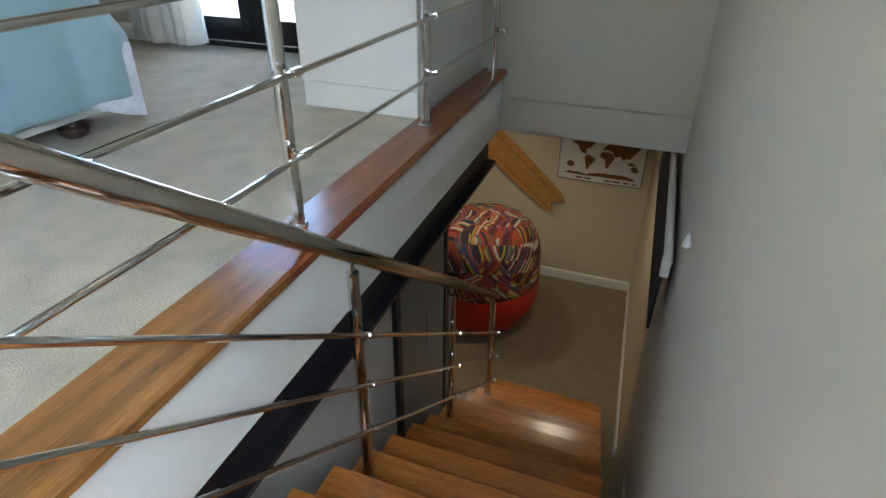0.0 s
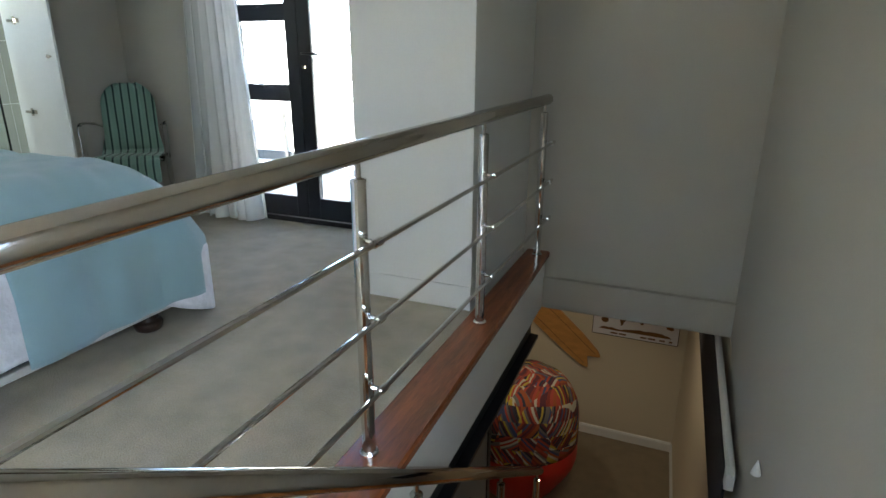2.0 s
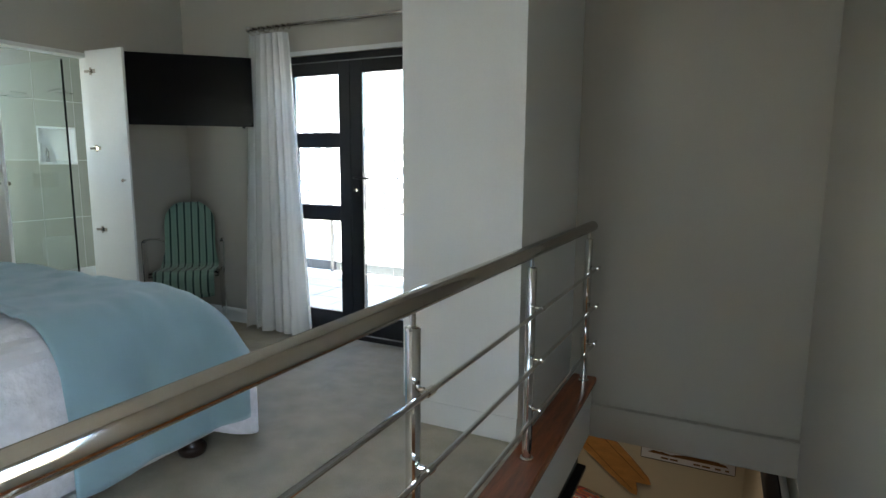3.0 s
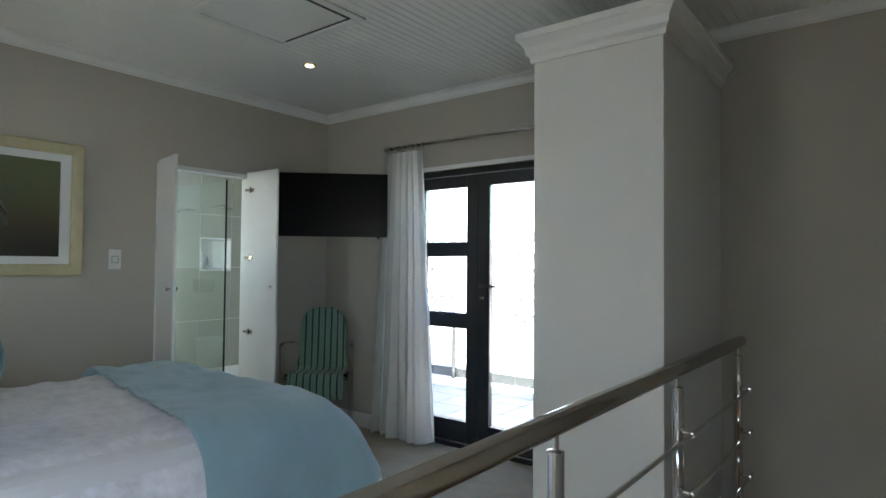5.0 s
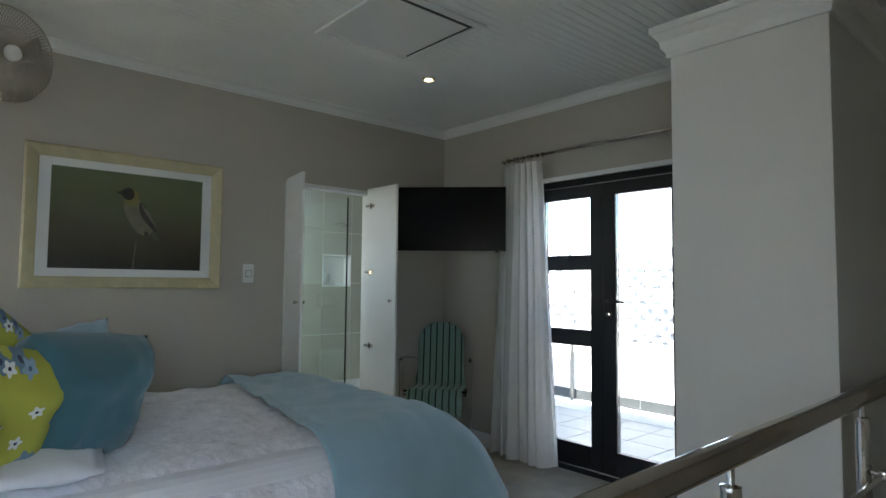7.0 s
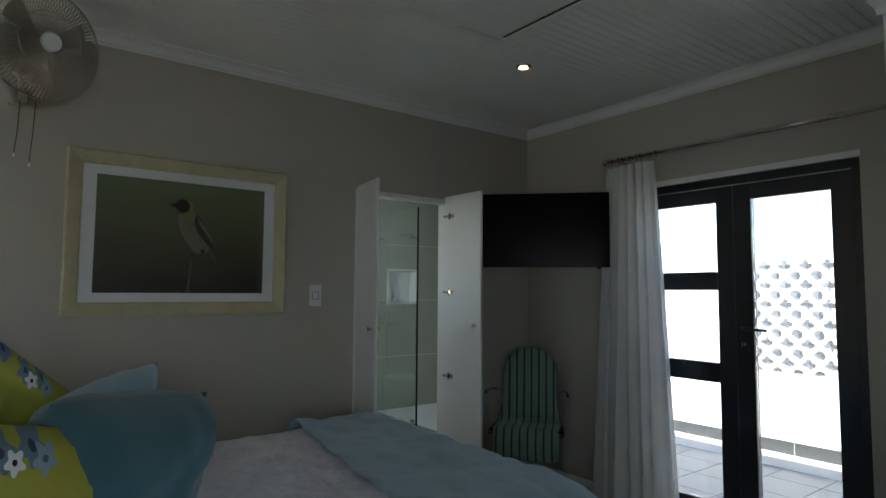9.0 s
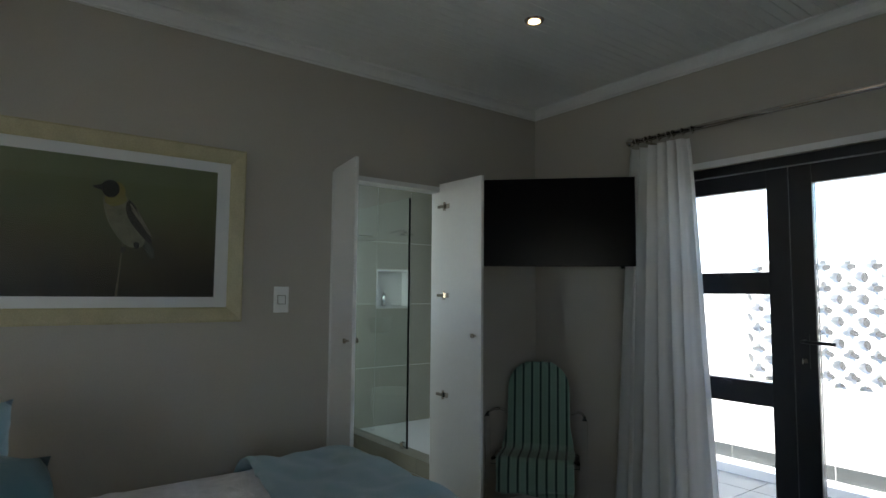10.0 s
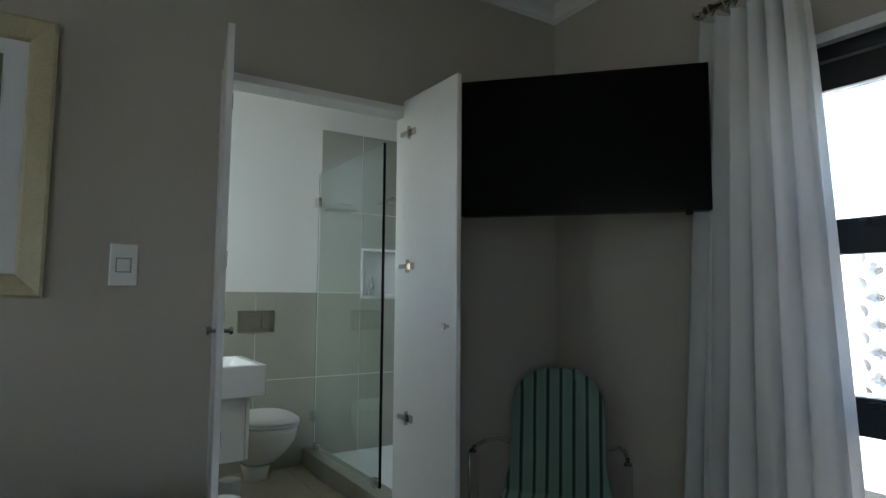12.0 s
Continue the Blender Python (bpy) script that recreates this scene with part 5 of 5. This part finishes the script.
def fish_board():
    b = thing("wooden_board", (-1.24, 5.47, -1.47), "varnished wooden board with a fishtail end on the wall", "board")
    bm = bmesh.new()
    L, W = 0.70, 0.16
    pts = [(-L, 0.0), (-L * 0.96, 0.06), (-L * 0.8, 0.11), (-L * 0.4, W * 0.98), (0, W), (L * 0.6, W * 0.92), (L * 0.92, W * 0.78), (L, W * 0.60), (L * 0.97, W * 0.42), (L * 0.86, 0.0)]
    out = pts + [(x, -y) for x, y in pts[::-1][1:-1]]
    r = radians(-40)
    def at(x, y, d):
        return (x * math.cos(r) - y * math.sin(r), d, x * math.sin(r) + y * math.cos(r))
    fr = [bm.verts.new(at(x, y, -0.018)) for x, y in out]
    bk = [bm.verts.new(at(x, y, 0.012)) for x, y in out]
    bm.faces.new(fr), bm.faces.new(bk[::-1])
    for i in range(len(out)):
        j = (i + 1) % len(out)
        bm.faces.new((fr[i], fr[j], bk[j], bk[i]))
    part("plank", bm, M["board"], b, "", False, 0.006, 3)
    for s in (-0.085, 0.085):
        bm = bmesh.new()
        tube(bm, [at(-L * 0.8, s * 1.1, -0.019), at(L * 0.9, s, -0.019)], 0.0025, 5)
        part("inlay_line", bm, M["dark_wood"], b)


fish_board()


def world_map():
    w = thing("world_map", (-0.335, 5.497, -1.36), "brown and white printed world map poster on the wall", "poster")
    a, b = 0.415, 0.225
    part("sheet", boxes((-a, a, -0.006, -0.001, -b, b)), M["linen"], w)
    part("rim", boxes((-a - 0.006, -a, -0.009, -0.001, -b, b), (a, a + 0.006, -0.009, -0.001, -b, b), (-a, a, -0.009, -0.001, b, b + 0.006), (-a, a, -0.009, -0.001, -b - 0.006, -b)), M["dark_wood"], w)
    brown = surface("brown_map_print", (0.17, 0.075, 0.02), 0.5, var=0.1, fine=60, bump=0)
    lands = {
        "north_america": [(-0.32, 0.18), (-0.24, 0.20), (-0.15, 0.21), (-0.07, 0.20), (-0.10, 0.15), (-0.13, 0.13), (-0.16, 0.11), (-0.18, 0.08), (-0.16, 0.06), (-0.20, 0.07), (-0.23, 0.11), (-0.25, 0.15)],
        "south_america": [(-0.155, 0.05), (-0.12, 0.055), (-0.08, 0.03), (-0.06, 0.01), (-0.085, -0.03), (-0.11, -0.06), (-0.125, -0.10), (-0.14, -0.10), (-0.14, -0.05), (-0.165, 0.0)],
        "africa": [(0.0, 0.10), (0.05, 0.11), (0.10, 0.095), (0.125, 0.05), (0.115, 0.03), (0.09, -0.02), (0.07, -0.06), (0.05, -0.06), (0.04, -0.01), (0.03, 0.03), (-0.01, 0.04), (-0.02, 0.07)],
        "eurasia": [(0.0, 0.12), (0.02, 0.16), (0.06, 0.20), (0.15, 0.205), (0.25, 0.205), (0.37, 0.19), (0.34, 0.16), (0.31, 0.12), (0.29, 0.08), (0.26, 0.05), (0.235, 0.08), (0.205, 0.03), (0.18, 0.08), (0.13, 0.06), (0.10, 0.11), (0.05, 0.125)],
        "australia": [(0.29, -0.03), (0.32, -0.01), (0.35, -0.02), (0.37, -0.055), (0.345, -0.075), (0.30, -0.06)],
        "islands": [(0.25, 0.015), (0.30, 0.025), (0.34, 0.0), (0.30, -0.005), (0.265, -0.002)],
        "antarctica": [(-0.36, -0.165), (-0.30, -0.135), (-0.22, -0.14), (-0.14, -0.155), (-0.10, -0.14), (0.0, -0.125), (0.12, -0.12), (0.25, -0.12), (0.33, -0.14), (0.36, -0.165)],
    }
    for nm, pts in lands.items():
        bm = bmesh.new()
        rough = []
        for i, (x, z) in enumerate(pts):
            x2, z2 = pts[(i + 1) % len(pts)]
            for k in range(4):
                t = k / 4
                q = (x + (x2 - x) * t, z + (z2 - z) * t)
                rough.append((q[0] + 0.008 * noise.noise((q[0] * 60, q[1] * 60, 1)), q[1] + 0.008 * noise.noise((q[0] * 60, q[1] * 60, 9))))
        bm.faces.new([bm.verts.new((x, -0.0068, z)) for x, z in rough])
        bmesh.ops.triangulate(bm, faces=bm.faces[:])
        part("printed_land", bm, brown, w)
    for x, wd in ((-0.20, 0.07), (-0.115, 0.07), (0.09, 0.06), (0.17, 0.07), (0.27, 0.05), (0.35, 0.03)):
        part("caption_bar", boxes((x - wd / 2, x + wd / 2, -0.0075, -0.0062, -0.205, -0.188)), brown, w)
    bm = bmesh.new()
    bm.faces.new([bm.verts.new((-0.30 + 0.038 * math.cos(t), -0.0068, -0.06 + 0.032 * math.sin(t))) for t in (2 * math.pi * i / 16 for i in range(16))])
    part("round_emblem", bm, brown, w)


world_map()


def blind():
    b = thing("roller_blind", (0.25, 2.6, -0.40), "dark roller blind with white headrail on the stair wall", "blind")
    bm = bmesh.new()
    cs = [(-0.005, -0.72, 0.03), (-0.03, 1.35, -0.05), (-0.06, 1.60, -0.40), (-0.012, -0.70, -0.30)]
    fr = [bm.verts.new(Vector(c)) for c in cs]
    bk = [bm.verts.new(Vector(c) + Vector((0.012, 0, 0))) for c in cs]
    bm.faces.new(fr), bm.faces.new(bk[::-1])
    for i in range(4):
        bm.faces.new((fr[i], fr[(i + 1) % 4], bk[(i + 1) % 4], bk[i]))
    part("fabric", bm, M["blind"], b)
    bm = bmesh.new()
    tube(bm, [(0.012, -0.74, 0.055), (-0.01, 1.35, -0.02)], 0.018, 10)
    part("headrail", bm, M["trim"], b)
    bm = bmesh.new()
    box(bm, -0.012, 0.02, -0.80, -0.745, 0.02, 0.09)
    part("end_bracket", bm, M["trim"], b, "", False, 0.004)


blind()
bm = bmesh.new()
lathe(bm, [(0.016, 0.0), (0.013, 0.012), (0.002, 0.05)], (EX - 0.017, 1.52, -0.085), 12)
tagged(put(bm, "wall_marker", M["white_plastic"]), "small white cone fixed to the stair wall", "hook")


def dark_door():
    d = tagged(new("door_3"), "dark framed glass door under the gallery", "door", "", "structure")
    x = -1.02
    z0, z1, y0, y1 = LOW + 0.002, -0.55, 1.98, 2.76
    f = 0.05
    part("door_frame", boxes((x, x + 0.05, y0, y0 + f, z0, z1), (x, x + 0.05, y1 - f, y1, z0, z1), (x, x + 0.05, y0 + f, y1 - f, z1 - f, z1)), M["black_frame"], d)
    grey = surface("grey_door_paint", (0.24, 0.27, 0.29), 0.35, var=0.04, bump=0.0)
    lf = part("leaf", boxes((x + 0.008, x + 0.042, y0 + f + 0.003, y1 - f - 0.003, z0 + 0.004, z1 - f - 0.003)), grey, d, "smooth grey leaf")
    part("panel_outline", boxes((x + 0.043, x + 0.046, y0 + 0.42, y0 + 0.425, z0 + 1.2, z0 + 1.5)), M["black_frame"], lf)


dark_door()
structure("wall_stair_side", boxes((-1.10, -1.0, -1.2, 1.979, LOW, -0.55), (-1.10, -1.0, -1.2, 2.80, -0.549, -0.425)), M["white_wall"], "pale wall below the gallery beside the stairs", "wall")


# ---- terrace ----
structure("ground", boxes((-60, 60, 3.36, 90, -3.4, -3.2)), M["terrace_tile"], "ground outside far below the terrace", "ground")
structure("terrace_slab", boxes((-7.0, 2.5, NY + 0.251, 5.75, -0.195, -0.135)), M["grout"], "concrete slab of the terrace", "floor")
structure("terrace_wall", boxes((-7.0, 2.5, 5.50, 5.65, -0.134, 0.655), (-4.412, -3.84, 5.50, 5.65, 0.655, 1.69)), M["plaster"], "white plastered parapet wall of the terrace", "wall")
# added backdrop, coloured dark to give the pierced blocks' holes their shade
structure("hole_shade_backdrop", boxes((-12, 6, 8.0, 8.2, -3.2, 1.74)), M["backdrop_grey"], "added backdrop wall, dark so that the blocks' holes look shaded", "wall")
pole = tagged(put(bar([(-4.42, 5.42, -0.05), (-4.42, 5.42, 0.60)], 0.022, 10), "terrace_pole", M["backdrop_grey"]), "thin grey pole standing on the terrace", "pole")
structure("house_wall_outside", boxes((-7.0, WX - 0.102, 3.91, 4.06, -0.3, 2.7)), M["plaster"], "white outside wall of the bathroom", "wall")


# ---- many pieces: tiles and blocks ----
def bath_tiles():
    back, flo, kerb = bpy.data.objects["bathroom_wall_back"], bpy.data.objects["bathroom_floor"], None
    ys = [1.2, 1.66, 2.20, 2.595]
    zs = [BF, 0.73, 1.27]
    def tile(name, x0, x1, y0, y1, z0, z1, parent, mat):
        g = 0.0025
        dx = g if x1 - x0 > 0.05 else 0
        dy = g if y1 - y0 > 0.05 else 0
        dz = g if z1 - z0 > 0.05 else 0
        part(name, boxes((x0 + dx, x1 - dx, y0 + dy, y1 - dy, z0 + dz, z1 - dz)), mat, parent, "", False)
    for y0, y1 in zip(ys, ys[1:]):
        for z0, z1 in zip(zs, zs[1:]):
            tile("wall_tile", BW + 0.0005, BW + 0.009, y0, y1, z0, z1, back, M["tile"])
    g0, g1 = BW + 0.0003, BW + 0.006
    part("tile_grout", boxes((g0, g1, 1.2, 2.899, BF, 1.239), (g0, g1, 2.60, 2.899, 1.239, 2.35), (g0, g1, 3.241, 3.55, BF, 2.35), (g0, g1, 2.899, 3.241, BF, 1.235), (g0, g1, 2.899, 3.241, 1.57, 2.35)), M["grout"], back)
    for y0, y1 in ((2.60, 2.896), (3.244, 3.55)):
        for z0, z1 in zip((BF, 0.73, 1.27, 1.81), (0.73, 1.27, 1.81, 2.35)):
            tile("wall_tile", BW + 0.0065, BW + 0.0095, y0, y1, z0, z1, back, M["tile"])
    for z0, z1 in ((BF, 0.73), (0.73, 1.232), (1.573, 1.81), (1.81, 2.35)):
        tile("wall_tile", BW + 0.0065, BW + 0.0095, 2.896, 3.244, z0, z1, back, M["tile"])
    x = BW
    while x < WX - 0.2:
        for y0, y1 in ((1.2, 1.8), (1.8, 2.4), (2.4, 2.508)):
            tile("floor_tile", x, min(x + 0.6, WX - 0.105), y0, y1, BF - 0.008, BF, flo, M["bath_floor"])
        x += 0.6


bath_tiles()


def terrace_tiles():
    slab = bpy.data.objects["terrace_slab"]
    me = None
    s = 0.40
    for i in range(-1, 14):
        for j in range(6):
            x, y = -5.2 + i * s * 1.0, NY + 0.27 + j * s
            if y + s > 5.50:
                continue
            if me is None:
                ob = part("floor_tile", boxes((0.004, s - 0.004, 0.004, s - 0.004, -0.1345, -0.122)), M["terrace_tile"], slab)
                me = ob.data
            else:
                ob = new("floor_tile", me)
                ob.parent = slab
            ob.location = (x, y, 0)
    wall = bpy.data.objects["terrace_wall"]
    me = None
    for i in range(-2, 13):
        if me is None:
            ob = part("skirting_tile", boxes((0.004, 0.396, 5.488, 5.4995, -0.045, 0.065)), M["skirting_tile"], wall)
            me = ob.data
        else:
            ob = new("skirting_tile", me)
            ob.parent = wall
        ob.location = (-5.2 + i * 0.4, 0, 0)
    part("kerb", boxes((-7.0, 2.5, 5.30, 5.4875, -0.134, -0.05)), M["plaster"], wall)


terrace_tiles()


def breeze_blocks():
    """Pierced blocks: a four-lobed hole in each, and round holes where four of them meet."""
    wall = bpy.data.objects["terrace_wall"]
    s = 0.172
    h, rho, d = s / 2 - 0.0008, 0.047, 0.15
    quad = [(h, 0), (h, (h - rho) * 0.6)] + [(h - rho * math.sin(a), h - rho * math.cos(a)) for a in (0, math.pi / 8, math.pi / 4, 3 * math.pi / 8, math.pi / 2)] + [((h - rho) * 0.6, h)]
    quad[2], quad[6] = (h, h - rho), (h - rho, h)
    quad[3:6] = [(h - rho * math.sin(a), h - rho * math.cos(a)) for a in (math.pi / 8, math.pi / 4, 3 * math.pi / 8)]
    outer = []
    for q in range(4):
        c, n = math.cos(q * math.pi / 2), math.sin(q * math.pi / 2)
        outer += [(x * c - y * n, x * n + y * c) for x, y in quad]
    inner = []
    for x, y in outer:
        t = math.atan2(y, x)
        r = 0.036 + 0.022 * abs(math.cos(2 * t)) ** 1.2
        inner.append((r * math.cos(t), r * math.sin(t)))
    bm = bmesh.new()
    k = len(outer)
    rows = [[bm.verts.new((x, y, z)) for x, z in pts] for y, pts in ((0.0, outer), (0.0, inner), (d, inner), (d, outer))]
    for a, b in ((0, 1), (1, 2), (2, 3), (3, 0)):
        for i in range(k):
            j = (i + 1) % k
            bm.faces.new((rows[a][i], rows[a][j], rows[b][j], rows[b][i]))
    first = part("breeze_block", bm, M["plaster"], wall)
    n = 0
    for i in list(range(30)) + list(range(-13, 0)):
        for j in range(6):
            ob = first if n == 0 else new("breeze_block", first.data)
            ob.parent = wall
            ob.location = ((-3.838 if i >= 0 else -4.414) + s / 2 + i * s, 5.50, 0.656 + s / 2 + j * s)
            n += 1


breeze_blocks()
